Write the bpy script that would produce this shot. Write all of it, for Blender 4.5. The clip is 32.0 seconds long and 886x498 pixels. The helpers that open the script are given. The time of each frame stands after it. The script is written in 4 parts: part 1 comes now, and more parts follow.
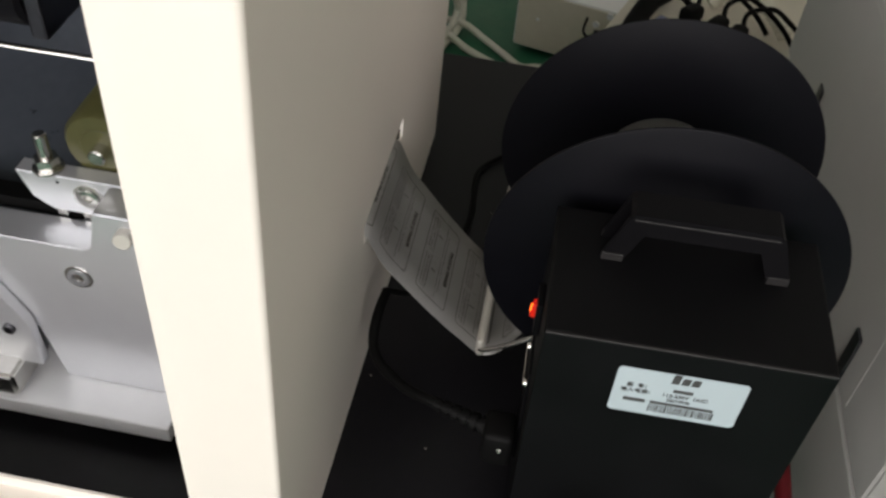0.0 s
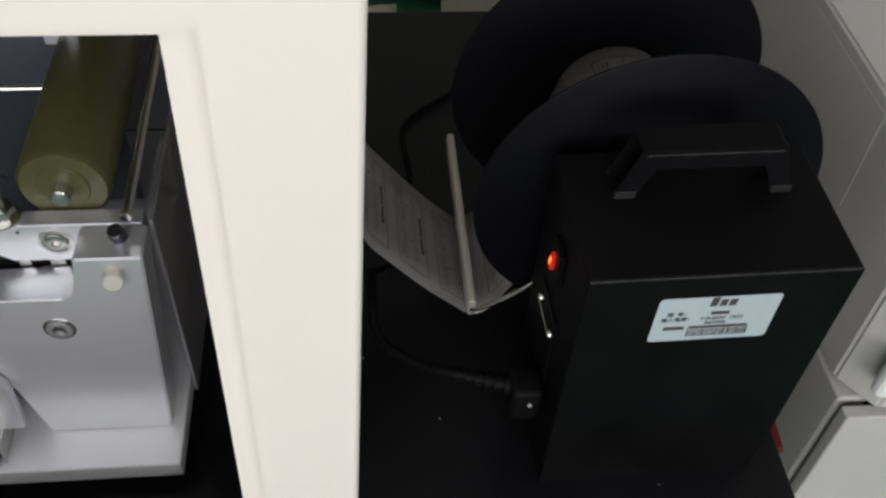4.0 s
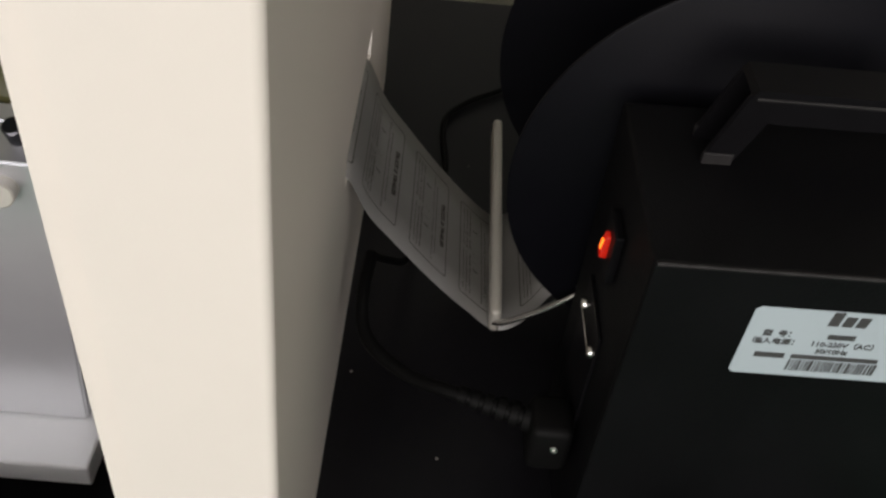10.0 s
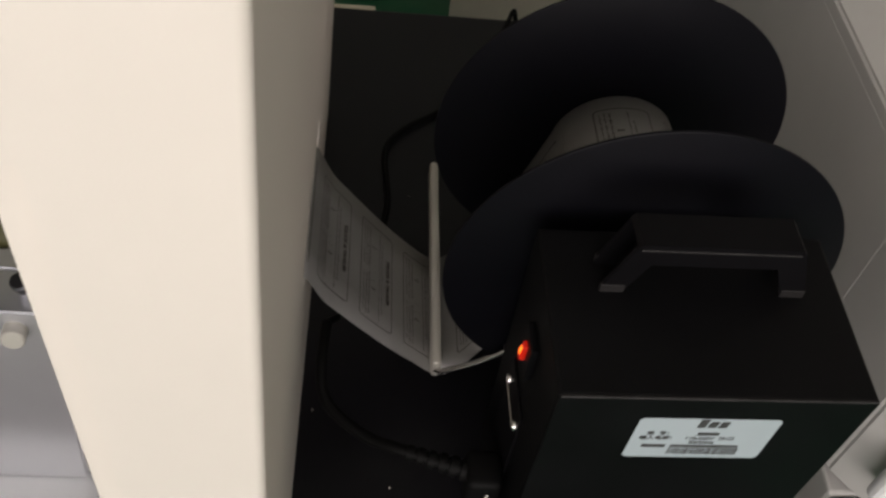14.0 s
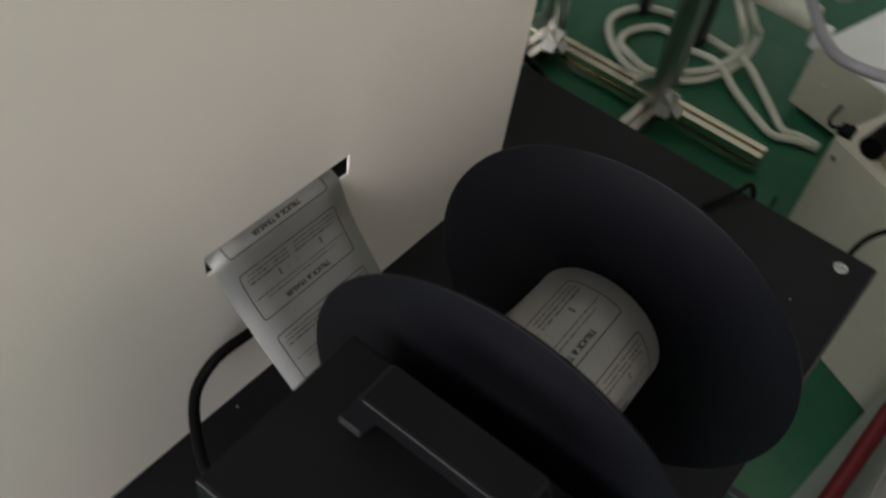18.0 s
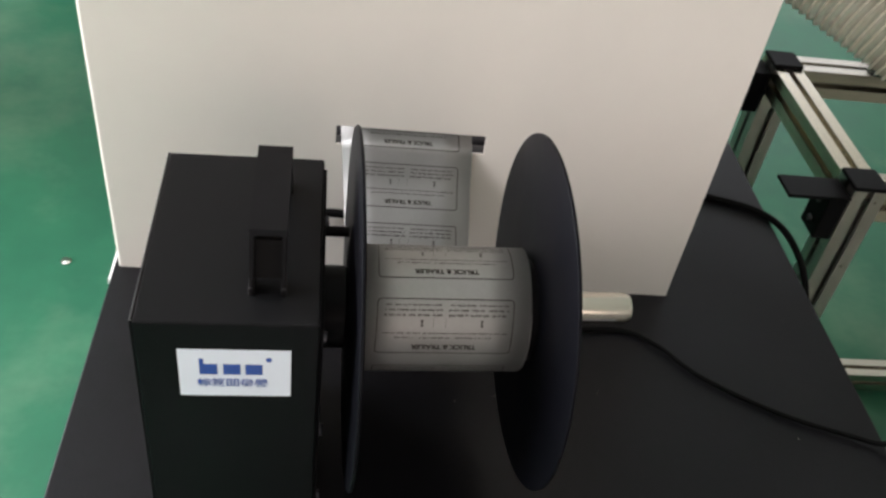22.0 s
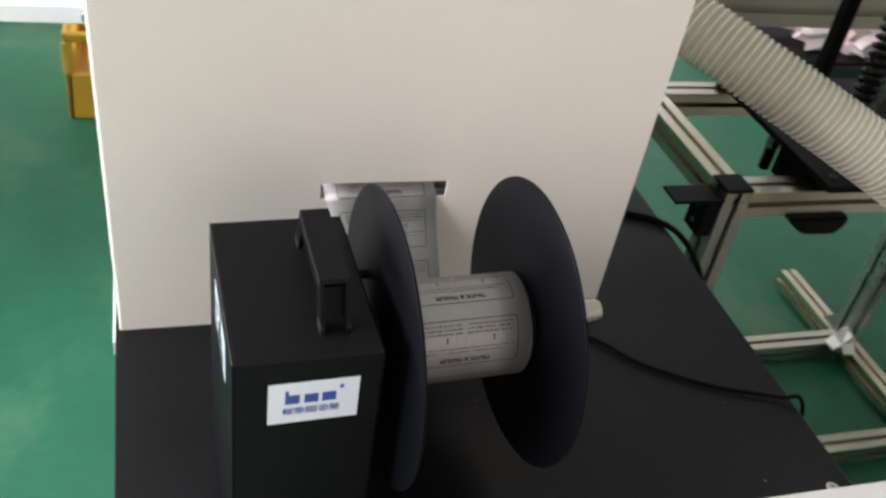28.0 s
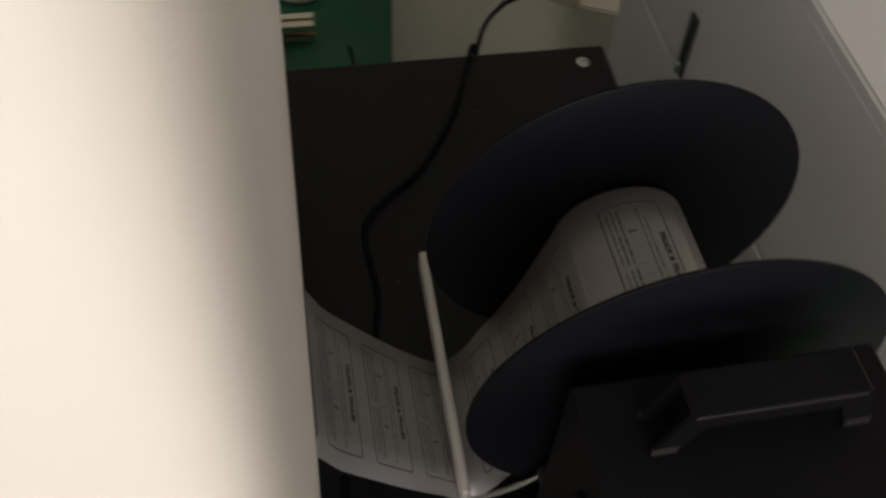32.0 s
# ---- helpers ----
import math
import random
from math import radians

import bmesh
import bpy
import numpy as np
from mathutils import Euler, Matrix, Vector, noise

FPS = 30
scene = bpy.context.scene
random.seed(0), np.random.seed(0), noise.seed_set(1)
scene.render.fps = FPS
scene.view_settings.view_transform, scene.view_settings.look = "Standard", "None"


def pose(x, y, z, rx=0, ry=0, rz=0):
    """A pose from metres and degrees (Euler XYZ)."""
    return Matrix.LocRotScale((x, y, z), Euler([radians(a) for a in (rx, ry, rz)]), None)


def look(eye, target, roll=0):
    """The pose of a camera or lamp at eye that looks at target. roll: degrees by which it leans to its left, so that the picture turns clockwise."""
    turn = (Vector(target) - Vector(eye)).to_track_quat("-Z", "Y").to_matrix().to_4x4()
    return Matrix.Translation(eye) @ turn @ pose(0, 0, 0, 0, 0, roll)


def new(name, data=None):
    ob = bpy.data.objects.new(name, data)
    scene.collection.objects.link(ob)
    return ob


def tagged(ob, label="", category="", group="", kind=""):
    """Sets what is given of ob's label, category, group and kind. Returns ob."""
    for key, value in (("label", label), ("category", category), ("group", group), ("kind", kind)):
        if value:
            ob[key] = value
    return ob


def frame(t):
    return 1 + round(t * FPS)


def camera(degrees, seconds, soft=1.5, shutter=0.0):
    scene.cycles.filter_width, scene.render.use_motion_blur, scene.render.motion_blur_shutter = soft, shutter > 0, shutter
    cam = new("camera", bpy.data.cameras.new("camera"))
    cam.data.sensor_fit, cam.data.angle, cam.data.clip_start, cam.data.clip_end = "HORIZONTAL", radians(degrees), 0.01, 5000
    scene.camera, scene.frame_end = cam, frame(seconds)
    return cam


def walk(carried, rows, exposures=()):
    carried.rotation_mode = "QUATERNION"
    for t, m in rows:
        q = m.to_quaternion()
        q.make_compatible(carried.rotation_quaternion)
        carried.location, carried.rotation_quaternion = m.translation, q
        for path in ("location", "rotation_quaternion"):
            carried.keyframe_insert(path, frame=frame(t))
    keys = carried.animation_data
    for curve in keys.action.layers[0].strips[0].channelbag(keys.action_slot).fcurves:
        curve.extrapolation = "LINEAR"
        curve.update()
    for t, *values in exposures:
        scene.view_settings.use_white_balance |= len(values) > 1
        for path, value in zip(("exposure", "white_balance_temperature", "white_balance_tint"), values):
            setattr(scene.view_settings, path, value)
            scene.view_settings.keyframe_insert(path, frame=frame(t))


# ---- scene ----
cam = camera(50.76, 32.0, 2.6, 0.5)
EXPOSURES = [(0, -1.02, 7000, 16), (1.4, -1.15, 7000, 17), (2.0, -1.4, 7000, 19), (4.0, -1.4, 6700, 16), (6.5, -1.2, 7000, 18), (9, -1.35, 7100, 18), (12, -1.4, 7100, 19), (14, -1.42, 7300, 20), (17, -1.44, 7500, 21), (18, -0.69, 6700, 14), (19, -0.02, 6650, 12.5), (20.5, 0.18, 6700, 13), (23, 0.15, 6550, 18), (27, 0.14, 6550, 18), (28.5, 0.05, 6550, 15.5), (29, -0.06, 6600, 14.5), (30, -0.2, 6700, 12), (31, -0.55, 6900, 13), (31.5, -0.67, 7000, 15), (32, -1.3, 7300, 21)]
PATH = [
    (0, (-0.3666, 0.0110, 1.4131), (0.6547, 0.1386, 0.3918), 4.71),
    (0.5, (-0.3428, 0.0180, 1.4135), (0.6605, 0.1081, 0.3705), 4.17),
    (1, (-0.3036, 0.0255, 1.4034), (0.6883, 0.0895, 0.3477), 5.34),
    (1.5, (-0.2784, 0.0637, 1.4002), (0.6849, 0.0589, 0.3165), 4.17),
    (2, (-0.2727, 0.1179, 1.4098), (0.6666, -0.0167, 0.3134), 3.75),
    (2.5, (-0.2787, 0.1127, 1.4078), (0.6415, -0.0506, 0.2991), 4.84),
    (3, (-0.2977, 0.1298, 1.4105), (0.6269, -0.0169, 0.3031), 2.41),
    (3.5, (-0.3259, 0.1262, 1.4137), (0.6229, -0.0070, 0.3253), 2.87),
    (4, (-0.3460, 0.1253, 1.4118), (0.6204, 0.0002, 0.3380), 3.63),
    (4.5, (-0.3673, 0.1518, 1.3833), (0.6412, 0.0215, 0.3497), 7.99),
    (6.5, (-0.3218, 0.0459, 1.3116), (0.7273, 0.1783, 0.3194), 4.92),
    (7, (-0.2923, 0.0429, 1.2712), (0.7675, 0.1655, 0.2892), 4.36),
    (7.5, (-0.2901, 0.0535, 1.2549), (0.7977, 0.1708, 0.3034), 4.31),
    (8, (-0.2994, 0.0469, 1.2431), (0.7960, 0.1649, 0.3003), 3.88),
    (8.5, (-0.3008, 0.0613, 1.2536), (0.7798, 0.1417, 0.2901), 4.37),
    (9, (-0.2937, 0.0725, 1.2503), (0.7824, 0.1043, 0.2790), 5.51),
    (9.5, (-0.2848, 0.0793, 1.2545), (0.7768, 0.0704, 0.2669), 5.62),
    (10, (-0.2735, 0.0855, 1.2502), (0.7783, 0.0568, 0.2525), 6.21),
    (10.5, (-0.2725, 0.0885, 1.2532), (0.7731, 0.0569, 0.2491), 6.01),
    (11, (-0.2758, 0.0908, 1.2540), (0.7674, 0.0617, 0.2473), 6.22),
    (11.5, (-0.2751, 0.0902, 1.2536), (0.7677, 0.0670, 0.2464), 6.23),
    (12, (-0.2702, 0.0885, 1.2439), (0.7826, 0.0590, 0.2473), 6.87),
    (12.5, (-0.2605, 0.0899, 1.2621), (0.7688, 0.0329, 0.2424), 7.44),
    (13, (-0.2558, 0.0868, 1.3343), (0.7371, -0.0117, 0.2822), 8.55),
    (13.5, (-0.2469, 0.0887, 1.3911), (0.7122, -0.0302, 0.3102), 7.37),
    (14, (-0.2457, 0.0965, 1.3970), (0.6830, -0.0300, 0.2906), 9.00),
    (14.5, (-0.2504, 0.1066, 1.4036), (0.6501, 0.0059, 0.2716), 9.24),
    (16.5, (-0.2967, -0.0016, 1.4036), (0.6694, 0.1381, 0.3315), 8.75),
    (17, (-0.2857, -0.0898, 1.4220), (0.6882, 0.1818, 0.3826), 9.40),
    (17.5, (-0.1874, -0.1390, 1.4242), (0.7067, 0.2347, 0.3456), 10.51),
    (18, (-0.1101, -0.1946, 1.4094), (0.6888, 0.3165, 0.3125), 8.96),
    (18.5, (-0.0675, -0.3011, 1.4083), (0.5741, 0.3814, 0.3014), 14.00),
    (19, (-0.0528, -0.3622, 1.4062), (0.5202, 0.3981, 0.3125), 10.25),
    (19.5, (-0.0392, -0.4460, 1.4143), (0.4722, 0.4163, 0.3668), 10.60),
    (20, (-0.0087, -0.5027, 1.4095), (0.4756, 0.3910, 0.3754), 13.29),
    (20.5, (-0.0019, -0.4941, 1.4055), (0.4922, 0.3797, 0.3591), 12.49),
    (21, (0.0126, -0.5097, 1.4037), (0.5007, 0.4255, 0.4088), 11.61),
    (21.5, (0.0798, -0.5535, 1.4009), (0.3691, 0.4862, 0.4324), 10.65),
    (22, (0.1111, -0.5761, 1.4017), (0.3013, 0.5182, 0.4695), 9.77),
    (22.5, (0.1272, -0.5864, 1.3964), (0.2671, 0.5041, 0.4510), 9.11),
    (23, (0.1301, -0.6040, 1.3983), (0.2666, 0.5086, 0.4785), 9.67),
    (23.5, (0.1322, -0.6193, 1.4071), (0.2518, 0.5035, 0.4975), 9.61),
    (24, (0.1260, -0.6324, 1.4141), (0.2523, 0.4885, 0.5030), 10.10),
    (24.5, (0.1278, -0.6448, 1.4174), (0.2447, 0.4819, 0.5122), 9.60),
    (26.5, (0.0999, -0.7212, 1.4485), (0.2417, 0.4279, 0.5755), 8.87),
    (27, (0.0794, -0.7203, 1.4536), (0.2619, 0.4277, 0.5868), 9.65),
    (27.5, (0.0169, -0.6892, 1.4641), (0.3284, 0.4277, 0.5935), 10.40),
    (28, (-0.0436, -0.6579, 1.4742), (0.3802, 0.4254, 0.6086), 10.55),
    (28.5, (-0.1424, -0.6038, 1.4715), (0.4719, 0.3883, 0.6108), 10.53),
    (29, (-0.1854, -0.5552, 1.4847), (0.4799, 0.3761, 0.5944), 10.16),
    (29.5, (-0.1556, -0.4270, 1.4461), (0.5246, 0.4390, 0.5027), 7.17),
    (30, (-0.1135, -0.2703, 1.4460), (0.6152, 0.4338, 0.4088), 8.51),
    (30.5, (-0.1232, -0.1207, 1.4541), (0.7245, 0.3053, 0.3575), 9.57),
    (31, (-0.1602, -0.0122, 1.4336), (0.7596, 0.1490, 0.3244), 6.56),
    (31.5, (-0.1092, 0.0478, 1.4111), (0.7850, 0.0561, 0.2697), 5.16),
    (32, (-0.1125, 0.1131, 1.4273), (0.7477, -0.0636, 0.2735), 3.33),
]
walk(cam, [(t, look(eye, target, roll)) for t, eye, target, roll in PATH], EXPOSURES)

# ---- world and light ----
world = bpy.data.worlds.new("world")
scene.world = world
world.use_nodes = True
wn = world.node_tree
sky = wn.nodes.new("ShaderNodeTexSky")
sky.sky_type, sky.sun_disc = "NISHITA", False
sky.sun_elevation, sky.sun_rotation = radians(40), radians(250)
wn.links.new(sky.outputs["Color"], wn.nodes["Background"].inputs["Color"])
wn.nodes["Background"].inputs["Strength"].default_value = 0.08


def window_light(name, eye, target, sx, sy, watts, colour):
    """An area lamp that fills a window's opening."""
    d = bpy.data.lights.new(name, "AREA")
    d.shape, d.size, d.size_y, d.energy, d.color = "RECTANGLE", sx, sy, watts, colour
    ob = new(name, d)
    ob.matrix_world = look(eye, target)
    return ob


window_light("window_light_west", (-4.35, 0.6, 2.70), (4, 0.6, 2.70), 6.0, 2.9, 680, (0.95, 0.98, 1.0))
# added fill: south warms the slotted panel, north brightens the rack and far clutter
window_light("warm_fill_south", (1.2, -4.85, 2.15), (1.2, 4, 2.15), 5.0, 2.0, 42, (1.0, 0.79, 0.62))
window_light("fill_light_north", (2.7, 7.1, 2.8), (2.7, 0, 2.8), 5.4, 2.6, 68, (0.96, 0.98, 1.0))

# ---- materials ----


def material(name, colour, rough=0.5, metal=0.0, vary=0.12, scale=6.0, grain=0.0, grain_scale=400.0, rough_vary=0.08, coat=0.0, stain=None, shine=0.5):
    """A surface with broad stains, fine grain and uneven gloss."""
    m = bpy.data.materials.new(name)
    m.use_nodes = True
    t = m.node_tree
    b = t.nodes["Principled BSDF"]
    co = t.nodes.new("ShaderNodeTexCoord")
    broad = t.nodes.new("ShaderNodeTexNoise")
    broad.inputs["Scale"].default_value, broad.inputs["Detail"].default_value = scale, 6
    fine = t.nodes.new("ShaderNodeTexNoise")
    fine.inputs["Scale"].default_value, fine.inputs["Detail"].default_value = scale * 14, 3
    for n in (broad, fine):
        t.links.new(co.outputs["Object"], n.inputs["Vector"])
    ramp = t.nodes.new("ShaderNodeValToRGB")
    low = [c * (1 - vary) for c in colour] if stain is None else stain
    ramp.color_ramp.elements[0].position, ramp.color_ramp.elements[1].position = 0.3, 0.7
    ramp.color_ramp.elements[0].color = (*low, 1)
    ramp.color_ramp.elements[1].color = (*[min(1, c * (1 + vary * 0.6)) for c in colour], 1)
    mix = t.nodes.new("ShaderNodeMath")
    mix.operation = "MULTIPLY_ADD"
    mix.inputs[1].default_value = 0.3
    t.links.new(fine.outputs["Fac"], mix.inputs[0])
    sc = t.nodes.new("ShaderNodeMath")
    sc.operation, sc.inputs[1].default_value = "MULTIPLY", 0.7
    t.links.new(broad.outputs["Fac"], sc.inputs[0])
    t.links.new(sc.outputs[0], mix.inputs[2])
    t.links.new(mix.outputs[0], ramp.inputs["Fac"])
    t.links.new(ramp.outputs["Color"], b.inputs["Base Color"])
    rr = t.nodes.new("ShaderNodeMapRange")
    rr.inputs["To Min"].default_value, rr.inputs["To Max"].default_value = max(0.02, rough - rough_vary), min(1, rough + rough_vary)
    t.links.new(mix.outputs[0], rr.inputs["Value"])
    t.links.new(rr.outputs["Result"], b.inputs["Roughness"])
    b.inputs["Metallic"].default_value = metal
    b.inputs["Specular IOR Level"].default_value = shine
    b.inputs["Coat Weight"].default_value = coat
    if grain:
        g = t.nodes.new("ShaderNodeTexNoise")
        g.inputs["Scale"].default_value, g.inputs["Detail"].default_value = grain_scale, 2
        t.links.new(co.outputs["Object"], g.inputs["Vector"])
        bump = t.nodes.new("ShaderNodeBump")
        bump.inputs["Strength"].default_value, bump.inputs["Distance"].default_value = grain, 0.001
        t.links.new(g.outputs["Fac"], bump.inputs["Height"])
        t.links.new(bump.outputs["Normal"], b.inputs["Normal"])
    return m


def brushed(name, colour, rough, along, metal=0.6):
    """Machined or drawn metal with fine lines along one axis."""
    m = material(name, colour, rough, metal, 0.05, 3.0, rough_vary=0.03)
    t = m.node_tree
    b = t.nodes["Principled BSDF"]
    co = t.nodes["Texture Coordinate"]
    mp = t.nodes.new("ShaderNodeMapping")
    mp.inputs["Scale"].default_value = [20 if k == along else 900 for k in range(3)]
    n = t.nodes.new("ShaderNodeTexNoise")
    n.inputs["Scale"].default_value = 1.0
    bump = t.nodes.new("ShaderNodeBump")
    bump.inputs["Strength"].default_value, bump.inputs["Distance"].default_value = 0.06, 0.0003
    t.links.new(co.outputs["Object"], mp.inputs["Vector"])
    t.links.new(mp.outputs["Vector"], n.inputs["Vector"])
    t.links.new(n.outputs["Fac"], bump.inputs["Height"])
    t.links.new(bump.outputs["Normal"], b.inputs["Normal"])
    return m


CREAM = material("cream_powder_coat", (0.80, 0.745, 0.68), 0.36, 0, 0.03, 3.0, 0.05, 700)
GREYWHITE = material("grey_white_powder_coat", (0.49, 0.48, 0.46), 0.45, 0, 0.06, 3.0, 0.08, 500)
WHITE = material("white_paint", (0.80, 0.80, 0.80), 0.4, 0, 0.04, 4.0)
BEIGE = material("beige_sheet_metal", (0.64, 0.60, 0.50), 0.45, 0, 0.08, 4.0, 0.05, 500)
TABLE = material("black_table_board", (0.0068, 0.0066, 0.0082), 0.38, 0, 0.4, 7.0, 0.12, 350, 0.14, shine=0.22)
BLACKPC = material("black_powder_coat", (0.0029, 0.0029, 0.0034), 0.50, 0, 0.5, 14.0, 0.3, 1100, 0.12, shine=0.13)
# paler black for the grey handle feet and for edge highlights drawn as colour
PALEBLACK = material("pale_black_feet_and_glint", (0.022, 0.021, 0.021), 0.42, 0, 0.5, 60.0, shine=0.16)
BLACKPL = material("black_plastic", (0.0052, 0.0050, 0.0058), 0.42, 0, 0.3, 7.0, 0.1, 900, shine=0.09)
FLANGE = material("satin_black_plastic", (0.0037, 0.0038, 0.0056), 0.46, 0, 0.25, 6.0, 0.08, 600, shine=0.09)
RUBBER = material("black_rubber", (0.0034, 0.0034, 0.0034), 0.55, 0, 0.2, 20.0, shine=0.08)
WEB = material("silver_film", (0.36, 0.355, 0.345), 0.54, 0.72, 0.10, 25.0, 0.05, 300)
WEBEDGE = material("wound_film_edge", (0.26, 0.25, 0.24), 0.5, 0.3, 0.15, 60.0)
INK = material("dark_ink", (0.05, 0.05, 0.05), 0.5, 0, 0.2, 40.0)
FAINT = material("brown_black_ink", (0.032, 0.026, 0.021), 0.5, 0, 0.3, 60.0)
EDGE = material("worn_edge_band", (0.07, 0.066, 0.06), 0.5, 0, 0.3, 20.0)
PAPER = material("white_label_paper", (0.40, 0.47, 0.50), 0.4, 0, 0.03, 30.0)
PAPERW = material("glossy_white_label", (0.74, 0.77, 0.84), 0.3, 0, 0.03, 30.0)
BLUE = material("blue_ink", (0.022, 0.07, 0.30), 0.4, 0, 0.05, 30.0)
ALU = brushed("machined_aluminium", (0.74, 0.75, 0.78), 0.30, 1, 0.75)
ALUB = brushed("ground_aluminium_plate", (0.74, 0.75, 0.77), 0.34, 0, 0.2)
SIDEMET = material("grey_side_sheet", (0.30, 0.30, 0.31), 0.36, 0.6, 0.15, 6.0)
# one metal: y rails tinted with warm reflection, z posts darkened for shade
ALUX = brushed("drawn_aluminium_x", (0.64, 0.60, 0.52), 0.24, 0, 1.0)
ALUY = brushed("drawn_aluminium_y_warm_glint", (0.72, 0.66, 0.53), 0.22, 1, 1.0)
ALUZ = brushed("drawn_aluminium_z_shaded", (0.58, 0.57, 0.545), 0.28, 2, 1.0)
MATALU = material("matt_anodised_bar", (0.52, 0.50, 0.45), 0.50, 0.35, 0.08, 30.0)
STEEL = material("bright_steel", (0.62, 0.61, 0.59), 0.22, 1.0, 0.1, 30.0)
DARKSTEEL = material("dark_steel", (0.10, 0.10, 0.11), 0.35, 1.0, 0.2, 12.0)
ROLLER = material("olive_polyurethane", (0.060, 0.058, 0.022), 0.30, 0, 0.2, 14.0)
BLUEGREY = material("blue_grey_sheet", (0.10, 0.115, 0.14), 0.3, 0.6, 0.2, 8.0)
GLOSSGREY = material("gloss_grey_base_panel", (0.40, 0.45, 0.42), 0.12, 0.85, 0.1, 3.0)
CABLEW = material("white_cable", (0.72, 0.70, 0.60), 0.42, 0, 0.15, 10.0)
CABLEG = material("grey_tube", (0.34, 0.32, 0.35), 0.35, 0, 0.1, 10.0)
YELLOW = material("yellow_plastic", (0.62, 0.34, 0.03), 0.4, 0, 0.12, 8.0)
OLIVE = material("olive_grey_paint", (0.30, 0.29, 0.23), 0.42, 0.2, 0.12, 6.0)
RED = material("red_plastic", (0.13, 0.006, 0.010), 0.4, 0, 0.15, 8.0)
PINK = material("pink_film", (0.50, 0.33, 0.31), 0.25, 0, 0.5, 14.0, stain=(0.62, 0.62, 0.62))
# unseen hall surfaces, kept pale so their bounce lifts blacks and top faces
WALL = material("hall_wall_paint", (0.55, 0.54, 0.51), 0.7, 0, 0.06, 0.8)
CEIL = material("ceiling_bounce", (0.80, 0.79, 0.77), 0.8, 0, 0.05, 0.6)


def floor_material():
    m = material("green_epoxy_floor", (0.021, 0.132, 0.068), 0.42, 0, 0.20, 0.9, 0.03, 40, 0.10, 0.0, (0.012, 0.088, 0.050), 0.3)
    t = m.node_tree
    b = t.nodes["Principled BSDF"]
    ramp = b.inputs["Base Color"].links[0].from_node
    co = t.nodes["Texture Coordinate"]
    # chalky scuffs and dust
    n = t.nodes.new("ShaderNodeTexNoise")
    n.inputs["Scale"].default_value, n.inputs["Detail"].default_value, n.inputs["Roughness"].default_value = 1.7, 8, 0.62
    t.links.new(co.outputs["Object"], n.inputs["Vector"])
    r = t.nodes.new("ShaderNodeValToRGB")
    r.color_ramp.elements[0].position, r.color_ramp.elements[1].position = 0.50, 0.80
    r.color_ramp.elements[0].color, r.color_ramp.elements[1].color = (0, 0, 0, 1), (0.55, 0.55, 0.55, 1)
    mix = t.nodes.new("ShaderNodeMix")
    mix.data_type = "RGBA"
    mix.inputs["B"].default_value = (0.20, 0.29, 0.19, 1)
    t.links.new(n.outputs["Fac"], r.inputs["Fac"])
    t.links.new(r.outputs["Color"], mix.inputs["Factor"])
    t.links.new(ramp.outputs["Color"], mix.inputs["A"])
    t.links.new(mix.outputs["Result"], b.inputs["Base Color"])
    return m


FLOORM = floor_material()


def glow_material(name, colour, strength):
    m = bpy.data.materials.new(name)
    m.use_nodes = True
    b = m.node_tree.nodes["Principled BSDF"]
    b.inputs["Base Color"].default_value = (0.5, 0.02, 0.01, 1)
    b.inputs["Emission Color"].default_value = (*colour, 1)
    b.inputs["Emission Strength"].default_value = strength
    b.inputs["Roughness"].default_value = 0.25
    return m


def clear_material(name, colour, rough, alpha):
    m = bpy.data.materials.new(name)
    m.use_nodes = True
    b = m.node_tree.nodes["Principled BSDF"]
    b.inputs["Base Color"].default_value = (*colour, 1)
    b.inputs["Roughness"].default_value = rough
    b.inputs["Alpha"].default_value = alpha
    return m


GLOW = glow_material("lit_red_lamp", (1.0, 0.20, 0.02), 6.0)
REDLENS = glow_material("red_lens", (1.0, 0.012, 0.004), 0.45)
HOSEWIRE = material("pale_hose_wire", (0.78, 0.74, 0.64), 0.3, 0, 0.1, 20.0)
HOSE = clear_material("clear_hose_film", (0.72, 0.68, 0.56), 0.18, 0.50)
ACRYLIC = clear_material("clear_acrylic", (0.75, 0.78, 0.78), 0.1, 0.05)

# ---- mesh helpers ----


def thing(name, base, label, category, group="", kind=""):
    """An Empty at the base of a thing, to hold its parts."""
    ob = new(name)
    ob.empty_display_size = 0.05
    ob.location = base
    return tagged(ob, label, category, group, kind)


def part(name, bm, mat, parent=None, label="", smooth=False):
    """Links a bmesh, made in world metres, as one mesh under a thing or a part."""
    me = bpy.data.meshes.new(name)
    top = parent
    while top is not None and top.parent is not None:
        top = top.parent
    if top is not None:
        bmesh.ops.translate(bm, verts=bm.verts, vec=-Vector(top.location))
    bmesh.ops.recalc_face_normals(bm, faces=bm.faces)
    bm.to_mesh(me)
    bm.free()
    me.materials.append(mat)
    if smooth:
        for p in me.polygons:
            p.use_smooth = True
        me.set_sharp_from_angle(angle=radians(40))
    ob = new(name, me)
    if parent is not None:
        ob.parent = parent
    if label:
        ob["label"] = label
    return ob


def setting(name, bm, mat, label, category, smooth=False):
    return tagged(part(name, bm, mat, None, "", smooth), label, category, "", "structure")


